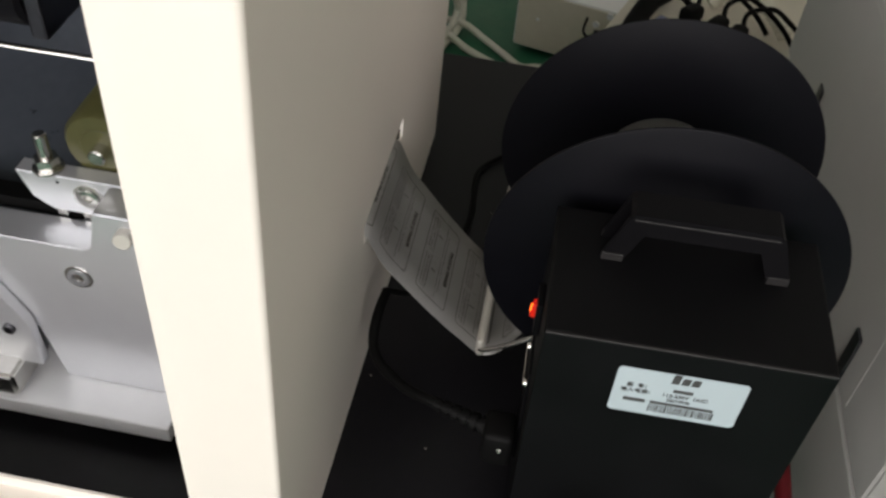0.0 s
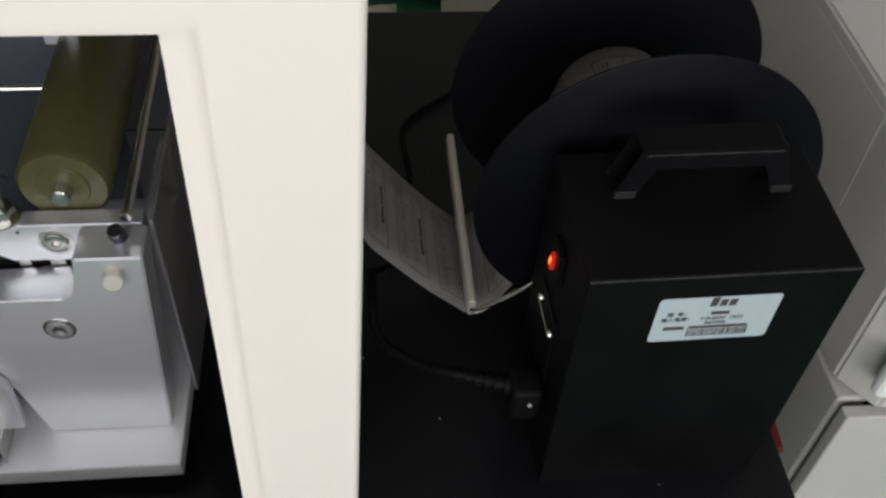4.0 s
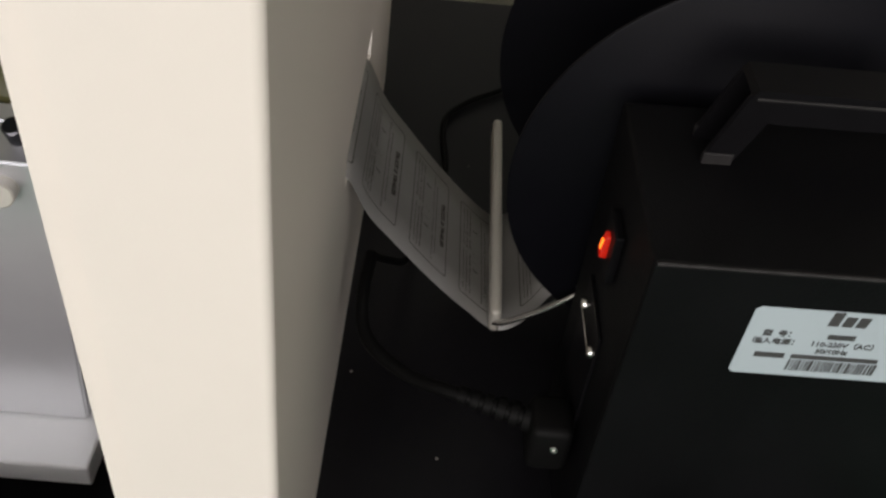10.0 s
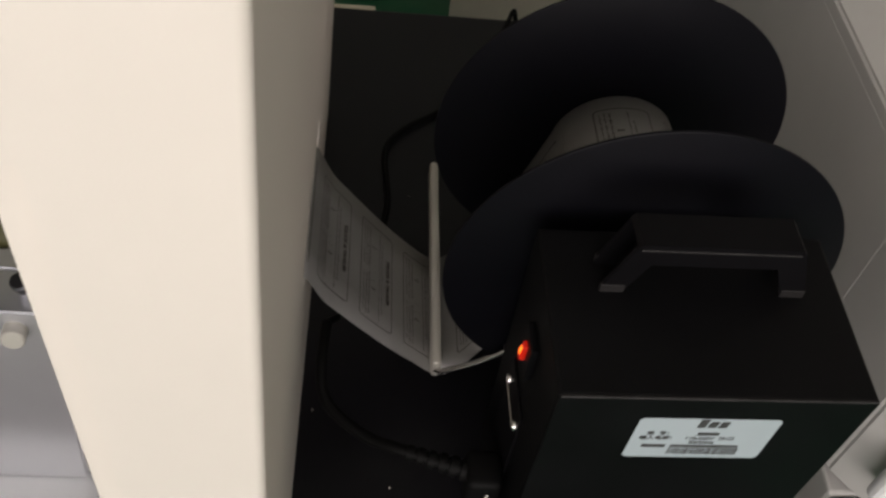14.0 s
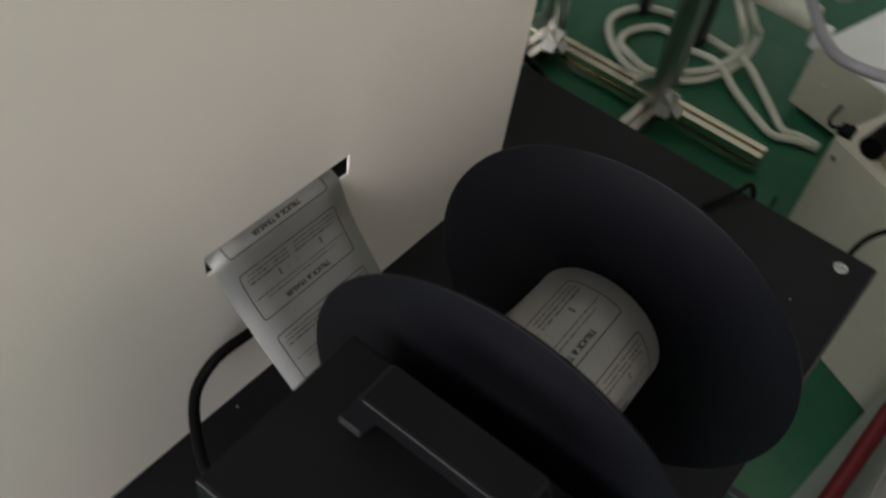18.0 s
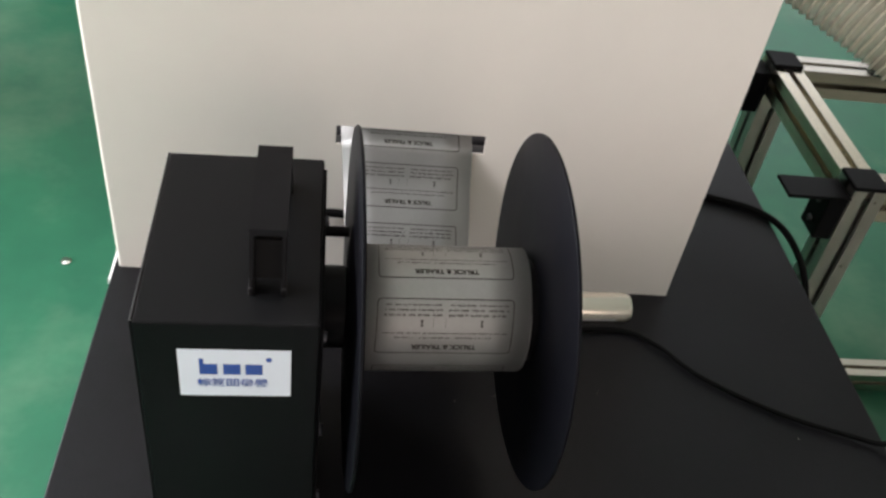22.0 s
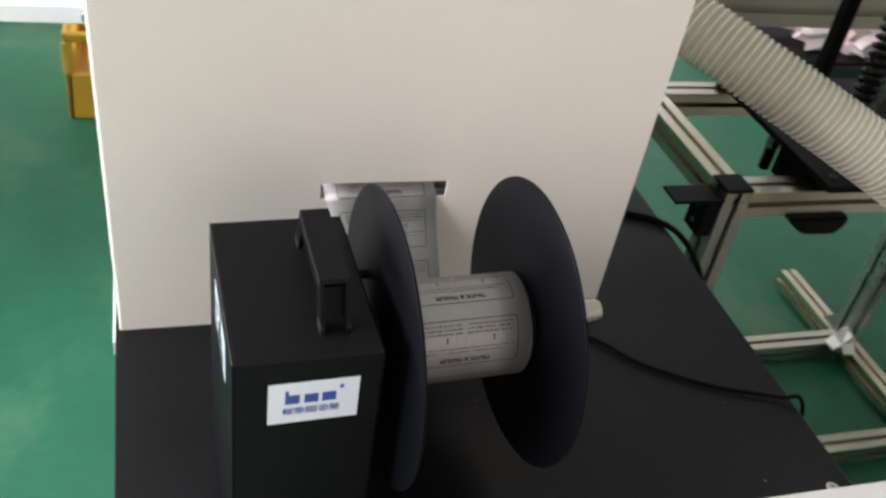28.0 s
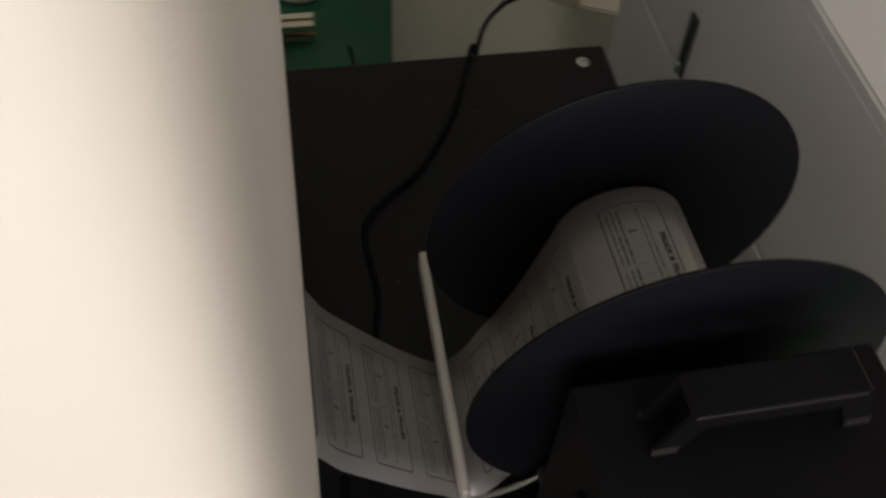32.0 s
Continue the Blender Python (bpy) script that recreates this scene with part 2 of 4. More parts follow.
def block(x0, x1, y0, y1, z0, z1, bevel=0.0, seg=2, bm=None):
    bm = bm or bmesh.new()
    r = bmesh.ops.create_cube(bm, size=1.0)
    for v in r["verts"]:
        v.co = Vector(((x0 + x1) / 2 + v.co.x * (x1 - x0), (y0 + y1) / 2 + v.co.y * (y1 - y0), (z0 + z1) / 2 + v.co.z * (z1 - z0)))
    if bevel:
        edges = list({e for v in r["verts"] for e in v.link_edges})
        bmesh.ops.bevel(bm, geom=edges, offset=bevel, segments=seg, affect="EDGES", profile=0.5)
    return bm


def turned(bm, angle_deg, centre, axis="Z"):
    bmesh.ops.rotate(bm, verts=bm.verts, cent=centre, matrix=Matrix.Rotation(radians(angle_deg), 3, axis))
    return bm


def lathe(profile, p0, axis, n=48, bm=None):
    """Turns (distance along, radius) pairs round the axis through p0."""
    bm = bm or bmesh.new()
    axis = Vector(axis).normalized()
    side = axis.orthogonal().normalized()
    other = axis.cross(side)
    rings = []
    for d, r in profile:
        rings.append([bm.verts.new(Vector(p0) + axis * d + (side * math.cos(a) + other * math.sin(a)) * r) for a in (2 * math.pi * k / n for k in range(n))])
    for a, b in zip(rings, rings[1:]):
        for k in range(n):
            bm.faces.new((a[k], a[(k + 1) % n], b[(k + 1) % n], b[k]))
    bm.faces.new(rings[0])
    bm.faces.new(rings[-1])
    return bm


def rod(p0, p1, r, n=20, bevel=0.0, bm=None):
    d = (Vector(p1) - Vector(p0)).length
    b = min(bevel, r * 0.9, d * 0.4)
    prof = [(0, r - b), (b, r), (d - b, r), (d, r - b)] if b else [(0, r), (d, r)]
    return lathe(prof, p0, Vector(p1) - Vector(p0), n, bm)


def smooth_line(points, per=10):
    """A Catmull-Rom line through the points."""
    p = [Vector(q) for q in points]
    p = [2 * p[0] - p[1]] + p + [2 * p[-1] - p[-2]]
    out = []
    for i in range(1, len(p) - 2):
        a, b, c, d = p[i - 1:i + 3]
        for k in range(per):
            t = k / per
            out.append(0.5 * (2 * b + (c - a) * t + (2 * a - 5 * b + 4 * c - d) * t * t + (3 * b - a - 3 * c + d) * t ** 3))
    return out + [p[-2]]


def tube(points, r, n=10, per=10, bm=None):
    """A round tube or cable through the points."""
    bm = bm or bmesh.new()
    line = smooth_line(points, per)
    up = Vector((0.13, 0.21, 0.97))
    rings = []
    for i, p in enumerate(line):
        ahead = (line[min(i + 1, len(line) - 1)] - line[max(i - 1, 0)]).normalized()
        side = ahead.cross(up)
        side = side.normalized() if side.length > 1e-3 else ahead.orthogonal().normalized()
        up = side.cross(ahead).normalized()
        rings.append([bm.verts.new(p + (side * math.cos(a) + up * math.sin(a)) * r) for a in (2 * math.pi * k / n for k in range(n))])
    for a, b in zip(rings, rings[1:]):
        for k in range(n):
            bm.faces.new((a[k], a[(k + 1) % n], b[(k + 1) % n], b[k]))
    bm.faces.new(rings[0])
    bm.faces.new(rings[-1])
    return bm


def extrude_polygon(poly, origin, u, v, w, depth):
    """A prism: the polygon in the plane of u and v at origin, drawn out along w."""
    bm = bmesh.new()
    o, u, v, w = Vector(origin), Vector(u), Vector(v), Vector(w).normalized() * depth
    low = [bm.verts.new(o + u * a + v * b) for a, b in poly]
    high = [bm.verts.new(q.co + w) for q in low]
    bm.faces.new(low)
    bm.faces.new(high[::-1])
    for k in range(len(low)):
        bm.faces.new((low[k], low[(k + 1) % len(low)], high[(k + 1) % len(low)], high[k]))
    return bm


def slotted(size):
    """The outline of a slotted aluminium profile."""
    h, g, d = size / 2, size * 0.11, size * 0.13
    side = [(-h, -h), (-g, -h), (-g, -h + d * 0.45), (-g * 2, -h + d * 0.6), (-g * 1.7, -h + d * 1.5), (g * 1.7, -h + d * 1.5), (g * 2, -h + d * 0.6), (g, -h + d * 0.45), (g, -h)]
    out = []
    for k in range(4):
        c, s = (1, 0, -1, 0)[k], (0, 1, 0, -1)[k]
        out += [(x * c - y * s, x * s + y * c) for x, y in side]
    return out


def beam(p0, p1, size):
    p0, p1 = Vector(p0), Vector(p1)
    w = (p1 - p0).normalized()
    u = Vector((0, 0, 1)) if abs(w.z) < 0.5 else Vector((1, 0, 0))
    v = w.cross(u).normalized()
    return extrude_polygon(slotted(size), p0, v.cross(w), v, w, (p1 - p0).length)


def screw_head(p, axis, r=0.004, h=0.003):
    """A socket screw head on a surface at p."""
    return lathe([(0, r), (h * 0.7, r), (h, r * 0.82), (h, r * 0.5), (h * 0.4, r * 0.45)], p, axis, 18)


def lettering(name, text, size, m, mat, parent, width=None, bold=0.0):
    """Words in the built-in font as a thin mesh."""
    cu = bpy.data.curves.new(name, "FONT")
    cu.body, cu.size, cu.align_x, cu.align_y, cu.extrude, cu.offset = text, size, "CENTER", "CENTER", 0.00012, bold
    tmp = bpy.data.objects.new(name, cu)
    scene.collection.objects.link(tmp)
    bpy.context.view_layer.update()
    me = bpy.data.meshes.new_from_object(tmp.evaluated_get(bpy.context.evaluated_depsgraph_get()))
    bpy.data.objects.remove(tmp)
    bpy.data.curves.remove(cu)
    if width and me.vertices:
        xs = [v.co.x for v in me.vertices]
        k = width / max(1e-6, max(xs) - min(xs))
        for v in me.vertices:
            v.co.x *= k
    me.materials.clear()
    me.materials.append(mat)
    top = parent
    while top.parent is not None:
        top = top.parent
    me.transform(Matrix.Translation(-Vector(top.location)) @ m)
    ob = new(name, me)
    ob.parent = parent
    return ob


# ---- the large structure ----
FLOOR, TOP = 0.04, 0.746          # heights of the hall floor and of the table top
PANEL = 0.1338                   # the slotted side of the cream cabinet
CX0, CX1, CY1, CTOP = -0.0888, 0.483, 0.92, 1.62

setting("floor", block(-4.6, 6.0, -5.1, 7.0, FLOOR - 0.1, FLOOR), FLOORM, "green epoxy factory floor with chalky scuffs", "floor")
# out of view; added as a pale reflector over the machines
setting("ceiling", block(-4.6, 6.0, -5.1, 7.0, 4.3, 4.4), CEIL, "unseen pale hall ceiling added for bounce light", "ceiling")
setting("wall_east", block(6.0, 6.2, -5.1, 7.0, FLOOR, 4.3), WALL, "plain grey hall wall", "wall")


def wall_with_window(name, horizontal, at, a0, a1, w0, w1, z0, z1, thick):
    """A wall along x or y with one window opening."""
    bm = bmesh.new()
    for u0, u1, h0, h1 in ((a0, w0, FLOOR, 4.3), (w1, a1, FLOOR, 4.3), (w0, w1, FLOOR, z0), (w0, w1, z1, 4.3)):
        if horizontal:
            block(u0, u1, at - thick, at, h0, h1, bm=bm)
        else:
            block(at - thick, at, u0, u1, h0, h1, bm=bm)
    return setting(name, bm, WALL, "grey hall wall with an assumed long window opening", "wall")


wall_with_window("wall_west", False, -4.4, -5.1, 7.0, -2.4, 3.6, 1.25, 4.15, 0.2)
# unseen walls; their openings are made up to hold the two fill lamps
wall_with_window("wall_north", True, 7.2, -4.6, 6.0, 0.0, 5.4, 1.5, 4.1, 0.2)
wall_with_window("wall_south", True, -4.9, -4.6, 6.0, -1.3, 3.7, 1.15, 3.15, 0.2)

# the black table and the machine base under it
table = thing("machine_table", (0.28, 0.2, FLOOR), "black board table top on a glossy grey machine base", "table")
bm = block(-0.091, 0.6535, -0.2095, 0.98, TOP - 0.018, TOP, 0.0015)
part("table_top", bm, TABLE, table)
part("edge_strip", block(-0.0935, -0.091, 0.12, 0.98, TOP - 0.019, TOP - 0.002), WHITE, table, "bright white edge strip")
part("edge_strip", block(0.40, 0.6535, -0.2120, -0.2095, TOP - 0.019, TOP - 0.002), EDGE, table, "worn grey edge strip")
part("base_panel", block(-0.083, 0.64, -0.19, 0.96, FLOOR, TOP - 0.018, 0.004), GLOSSGREY, table, "glossy grey panel that mirrors the floor")
door = part("base_door", block(-0.092, -0.083, -0.14, 0.55, FLOOR + 0.05, TOP - 0.045, 0.002), GLOSSGREY, table)
part("door_knob", rod((-0.092, 0.32, 0.61), (-0.102, 0.32, 0.61), 0.006, 16, 0.002), STEEL, door, "small bright steel knob")
for x, y in ((0.6266, -0.1818), (-0.066, -0.187)):
    part("table_bolt", screw_head((x, y, TOP), (0, 0, 1), 0.0075, 0.003), STEEL, table, "bright socket bolt", True)

# the cream cabinet: slotted panel, open side with a stepped frame, back and roof
LEAN_X, LEAN_Y = -0.012, -0.0330   # the cabinet stands slightly out of plumb


def leaning(bm):
    for v in bm.verts:
        up = v.co.z - 0.86
        v.co.x += (LEAN_X - 0.007 * min(1, max(0, (CX1 - v.co.x) / (CX1 - CX0)))) * up
        v.co.y += LEAN_Y * up
    return bm


cab = thing("cream_cabinet", (0.2, 0.5, TOP), "cream powder-coated machine cabinet with a slot and an open side", "cabinet")
SX0, SX1, SZ0, SZ1 = 0.1212, 0.2573, 0.9162, 0.9365


def sheet_with_hole(outer, inner, place, t0, t1):
    """A sheet with one rectangular opening; place() turns (across, up, depth) into a point."""
    bm = bmesh.new()
    rings = []
    for (a0, a1, b0, b1) in (outer, inner):
        for t in (t0, t1):
            rings.append([bm.verts.new(place(a, b, t)) for a, b in ((a0, b0), (a1, b0), (a1, b1), (a0, b1))])
    for p, q in ((0, 2), (1, 3), (0, 1), (2, 3)):
        for k in range(4):
            m = (k + 1) % 4
            bm.faces.new((rings[p][k], rings[p][m], rings[q][m], rings[q][k]))
    return bm


part("slotted_panel", leaning(sheet_with_hole((CX0 + 0.0035, CX1, TOP, CTOP), (SX0, SX1, SZ0, SZ1), lambda a, b, t: (a, t, b), PANEL, PANEL + 0.002)), CREAM, cab, "cream panel with a narrow slot")
part("corner_fold", leaning(rod((CX0 + 0.0035, PANEL + 0.0035, TOP), (CX0 + 0.0035, PANEL + 0.0035, CTOP), 0.0035, 32)), CREAM, cab, "", True)
JAMB, LIPY = 0.1865, 0.2015
part("open_side", leaning(sheet_with_hole((PANEL + 0.0035, CY1, TOP, CTOP), (JAMB, 0.80, 0.820, 1.240), lambda a, b, t: (t, a, b), CX0, CX0 + 0.0125)), CREAM, cab, "cream side sheet with a large opening")
for name, size in (
                   ("frame_lip", (CX0 + 0.0125, CX0 + 0.0145, 0.17, LIPY, TOP, CTOP)), ("frame_lip", (CX0 + 0.0125, CX0 + 0.0145, LIPY, 0.79, 1.229, 1.26)),
                   ("frame_lip", (CX0 + 0.0125, CX0 + 0.0145, LIPY, 0.79, 0.80, 0.832)), ("end_panel", (CX1 - 0.002, CX1, PANEL + 0.002, CY1, TOP, CTOP)),
                   ("back_panel", (CX0, CX1, CY1, CY1 + 0.002, TOP, CTOP)), ("roof", (CX0, CX1, PANEL, CY1, CTOP, CTOP + 0.002))):
    part(name, leaning(block(*size)), CREAM, cab)
part("slot_guide", leaning(rod((SX0 - 0.01, PANEL + 0.034, 0.9100), (SX1 + 0.015, PANEL + 0.034, 0.9100), 0.006, 20)), DARKSTEEL, cab, "dark guide rod behind the slot", True)

# ---- the machine inside the cabinet ----
mech = thing("feed_mechanism", (0.15, 0.35, TOP), "machined aluminium feed mechanism with an olive rubber roller", "machine")
BASE = 0.778
part("base_plate", block(0.0165, 0.40, 0.2655, 0.68, 0.7605, BASE, 0.0015), ALUB, mech)
part("riser", block(0.03, 0.38, 0.29, 0.63, TOP, 0.7605), DARKSTEEL, mech)


def edge_softened(bm, width=0.0012):
    bmesh.ops.bevel(bm, geom=list(bm.edges), offset=width, segments=2, affect="EDGES")
    return bm


def side_block(x):
    """A side block with a stepped top."""
    poly = [(0.2755, BASE), (0.3655, BASE), (0.374, 0.838), (0.45, 0.858), (0.45, 0.934), (0.318, 0.934), (0.312, 0.935), (0.309, 0.940), (0.3035, 0.9725), (0.2610, 0.9725)]
    return edge_softened(extrude_polygon(poly, (x, 0, 0), (0, 1, 0), (0, 0, 1), (1, 0, 0), 0.029), 0.0012)


blk = part("side_block", side_block(0.050), ALU, mech, "", True)
part("bolt_washer", rod((0.0502, 0.3275, 0.9045), (0.0496, 0.3275, 0.9045), 0.0108, 24, 0.0003), STEEL, blk, "", True)
part("socket_bolt", lathe([(0, 0.0085), (0.0012, 0.0085), (0.0016, 0.0078), (0.0016, 0.0046), (-0.002, 0.0042)], (0.0498, 0.3275, 0.9045), (-1, 0, 0), 24), SIDEMET, blk, "", True)
part("pin", rod((0.054, 0.2815, 0.9575), (0.0405, 0.2800, 0.9600), 0.0066, 24, 0.0008), MATALU, blk, "bright dowel pin", True)
part("set_screw", rod((0.068, 0.277, 0.972), (0.063, 0.277, 0.984), 0.0052, 18, 0.001), DARKSTEEL, blk, "", True)
part("far_block", side_block(0.40), ALU, mech, "", True)
bp = part("bearing_plate", edge_softened(extrude_polygon([(0.265, 0.9405), (0.352, 0.9405), (0.366, 0.950), (0.374, 0.9735), (0.265, 0.9735)], (0.0793, 0, 0), (0, 1, 0), (0, 0, 1), (1, 0, 0), 0.014), 0.0007), ALU, mech, "", True)
part("bearing_ring", lathe([(0, 0.0112), (0.0012, 0.0112), (0.0012, 0.0090), (0.0004, 0.0088)], (0.0793, 0.3215, 0.9585), (-1, 0, 0), 28), STEEL, bp, "", True)
part("bearing_bolt", lathe([(0, 0.0078), (0.0022, 0.0078), (0.0026, 0.0070), (0.0026, 0.0034), (-0.001, 0.003)], (0.0793, 0.3215, 0.9585), (-1, 0, 0), 24), STEEL, bp, "", True)
for y in (0.302, 0.343):
    part("dimple", rod((0.0795, y, 0.968), (0.0787, y, 0.968), 0.0012, 10), DARKSTEEL, bp)
part("gap_block", block(0.0805, 0.092, 0.321, 0.331, 0.9335, 0.9405, 0.0008), STEEL, mech)
part("gap_block", block(0.0805, 0.092, 0.343, 0.351, 0.9335, 0.9405, 0.0008), STEEL, mech)
# added black filler: the shade in the gap under the bearing plate
part("gap_shade", block(0.084, 0.10, 0.305, 0.45, 0.930, 0.9405), RUBBER, mech, "black filler that draws the shaded gap under the bearing plate")
rl = part("roller", lathe([(0, 0.0265), (0.0035, 0.0292), (0.225, 0.0292), (0.2285, 0.0265)], (0.0955, 0.312, 0.991), (1, 0, 0), 48), ROLLER, mech, "olive rubber feed roller", True)
part("roller_hub", rod((0.0945, 0.312, 0.991), (0.0965, 0.312, 0.991), 0.0165, 40, 0.0006), ROLLER, rl, "", True)
part("roller_shaft", rod((0.084, 0.312, 0.991), (0.39, 0.312, 0.991), 0.0062, 24, 0.001), STEEL, rl, "", True)
part("guide_rod", rod((0.070, 0.2705, 0.988), (0.36, 0.2705, 1.000), 0.0035, 20), STEEL, mech, "polished guide rod", True)
part("end_bar", block(0.335, 0.352, 0.262, 0.40, 0.955, 1.020, 0.003), ALU, mech)
part("end_clamp", block(0.318, 0.336, 0.262, 0.281, 0.985, 1.018, 0.002), STEEL, mech)
part("side_cover", block(0.082, 0.40, 0.2585, 0.2610, BASE, 0.9725, 0.0006), SIDEMET, mech)
shield = extrude_polygon([(0.066, 0.935), (0.150, 0.935), (0.150, 0.980), (0.145, 0.988), (0.136, 0.992), (0.078, 0.992), (0.070, 0.988), (0.066, 0.980)], (0, 0.2555, 0), (1, 0, 0), (0, 0, 1), (0, 1, 0), 0.002)
part("clear_shield", shield, ACRYLIC, mech, "clear acrylic finger guard")
part("tray_sheet", edge_softened(extrude_polygon([(0.098, 0.910), (0.230, 0.961), (0.230, 0.965), (0.098, 0.914)], (0, 0.346, 0), (1, 0, 0), (0, 0, 1), (0, 1, 0), 0.42), 0.0006), BLUEGREY, mech, "glossy blue-grey sheet tray")
part("tray_edge", rod((0.2315, 0.346, 0.964), (0.2315, 0.766, 0.964), 0.0032, 14), STEEL, mech, "bright rolled sheet edge", True)
part("inner_panel", block(0.300, 0.304, 0.330, 0.79, BASE, 1.30), BLUEGREY, mech, "dark inner sheet")
part("motor", rod((0.262, 0.44, 1.01), (0.262, 0.62, 1.01), 0.036, 32, 0.004), BLACKPL, mech, "dark round motor", True)
part("motor_flange", block(0.232, 0.298, 0.425, 0.440, 0.974, 1.046, 0.003), DARKSTEEL, mech)
part("cross_bar", rod((0.275, 0.345, 1.085), (0.275, 0.75, 1.085), 0.013, 28, 0.001), DARKSTEEL, mech, "", True)
part("cross_clamp", block(0.255, 0.299, 0.338, 0.356, 0.985, 1.110, 0.002), ALU, mech, "bright clamp post")
part("angle_bracket", edge_softened(extrude_polygon([(0.376, BASE + 0.022), (0.47, BASE + 0.022), (0.47, 0.925), (0.415, 0.925), (0.388, 0.872), (0.376, 0.85)], (0.040, 0, 0), (0, 1, 0), (0, 0, 1), (1, 0, 0), 0.009), 0.0008), ALU, mech, "", True)
part("slide_block", edge_softened(block(0.020, 0.066, 0.392, 0.445, BASE, BASE + 0.026), 0.003), STEEL, mech, "", True)
for y, z in ((0.393, 0.842), (0.412, 0.852), (0.438, 0.846), (0.425, 0.885)):
    part("cap_screw", lathe([(0, 0.0048), (0.003, 0.0048), (0.0036, 0.004), (0.0036, 0.0022), (0.001, 0.002)], (0.040, y, z), (-1, 0, 0), 18), DARKSTEEL, mech, "", True)
part("spring_screw", rod((0.0865, 0.3515, 0.9735), (0.0865, 0.3515, 1.004), 0.0048, 18, 0.001), STEEL, mech, "", True)
part("spring_nut", rod((0.0865, 0.3515, 0.976), (0.0865, 0.3515, 0.984), 0.0088, 6), STEEL, mech)
part("spring_washer", rod((0.0865, 0.3515, 0.9735), (0.0865, 0.3515, 0.976), 0.0112, 24, 0.0006), STEEL, mech, "", True)

# ---- the rewinder ----
BX1, BY0, BY1, BTOP = 0.111, -0.1785, -0.006, 0.995
rew = thing("label_rewinder", (0.06, -0.09, TOP), "black powder-coated label rewinder box with a handle", "rewinder")
housing = part("housing", block(0.0, BX1, BY0, BY1, TOP, BTOP, 0.0016), BLACKPC, rew)
part("side_plate", block(BX1, BX1 + 0.002, BY0 + 0.004, BY1 - 0.004, TOP + 0.004, BTOP - 0.006, 0.0008), BLACKPC, rew)
part("cover_lip", block(-0.0012, 0.0, BY0 + 0.0005, BY1 - 0.0005, TOP, BTOP - 0.0005), BLACKPC, rew)
for y, z in ((-0.03, 0.86), (-0.15, 0.86), (-0.03, 0.955), (-0.15, 0.955), (-0.03, 0.78), (-0.15, 0.78)):
    part("side_screw", screw_head((BX1 + 0.002, y, z), (1, 0, 0), 0.0045, 0.003), DARKSTEEL, rew, "", True)

# the hollow strap handle: two cheeks, a top plate and the inner walls of the legs
HX0, HX1, HZ = 0.0665, 0.0889, 1.0360
outer = [(-0.036, BTOP), (-0.036, BTOP + 0.005), (-0.0475, HZ - 0.004), (-0.051, HZ - 0.0005), (-0.139, HZ - 0.0005), (-0.1425, HZ - 0.004), (-0.154, BTOP + 0.005), (-0.154, BTOP)]
inner = [(-0.140, BTOP), (-0.140, BTOP + 0.004), (-0.131, HZ - 0.0155), (-0.127, HZ - 0.0175), (-0.063, HZ - 0.0175), (-0.059, HZ - 0.0155), (-0.050, BTOP + 0.004), (-0.050, BTOP)]
hnd = part("handle", extrude_polygon([(-0.0485, HZ - 0.003), (-0.051, HZ), (-0.139, HZ), (-0.1415, HZ - 0.003)], (HX0 - 0.0003, 0, 0), (0, 1, 0), (0, 0, 1), (1, 0, 0), HX1 - HX0 + 0.0006), BLACKPL, rew, "black hollow plastic handle")
for x in (HX0, HX1 - 0.003):
    bm = extrude_polygon(outer + inner, (x, 0, 0), (0, 1, 0), (0, 0, 1), (1, 0, 0), 0.003)
    bmesh.ops.bevel(bm, geom=[e for e in bm.edges if abs((e.verts[0].co - e.verts[1].co).x) < 1e-4 and min(e.verts[0].co.z, e.verts[1].co.z) > BTOP + 0.002], offset=0.0008, segments=2, affect="EDGES")
    part("cheek", bm, BLACKPL, hnd)
part("under_plate", extrude_polygon([(-0.140, BTOP + 0.004), (-0.131, HZ - 0.0155), (-0.127, HZ - 0.0175), (-0.063, HZ - 0.0175), (-0.059, HZ - 0.0155), (-0.050, BTOP + 0.004), (-0.048, BTOP + 0.004), (-0.0572, HZ - 0.0135), (-0.062, HZ - 0.0150), (-0.128, HZ - 0.0150), (-0.1328, HZ - 0.0135), (-0.142, BTOP + 0.004)], (HX0 + 0.003, 0, 0), (0, 1, 0), (0, 0, 1), (1, 0, 0), HX1 - HX0 - 0.006), BLACKPL, hnd)

# thin pale rods draw the edge highlights; the handle's edge is worn too
part("worn_edge_glint", rod((-0.0004, BY0 + 0.001, BTOP - 0.0007), (-0.0004, BY1 - 0.001, BTOP - 0.0007), 0.0011, 10), PALEBLACK, rew, "", True)
part("worn_edge_glint", rod((HX0 + 0.0002, -0.051, HZ - 0.0045), (HX0 + 0.0002, -0.139, HZ - 0.0045), 0.0009, 10), PALEBLACK, hnd, "", True)
for x in (HX0 - 0.0006, HX1 - 0.0026):
    part("foot", block(x, x + 0.0032, -0.050, -0.036, BTOP, BTOP + 0.0062, 0.0006), PALEBLACK, hnd)
part("foot", block(HX0 - 0.0006, HX0 + 0.0026, -0.154, -0.140, BTOP, BTOP + 0.0062, 0.0006), PALEBLACK, hnd)
part("foot", block(HX1 - 0.0026, HX1 + 0.0006, -0.154, -0.140, BTOP, BTOP + 0.0062, 0.0006), PALEBLACK, hnd)

# lit switch, bracket, screws and plug on the back of the box
sw = part("switch_frame", block(0.044, 0.066, BY1, BY1 + 0.0045, 0.935, 0.965, 0.0010), BLACKPL, rew)
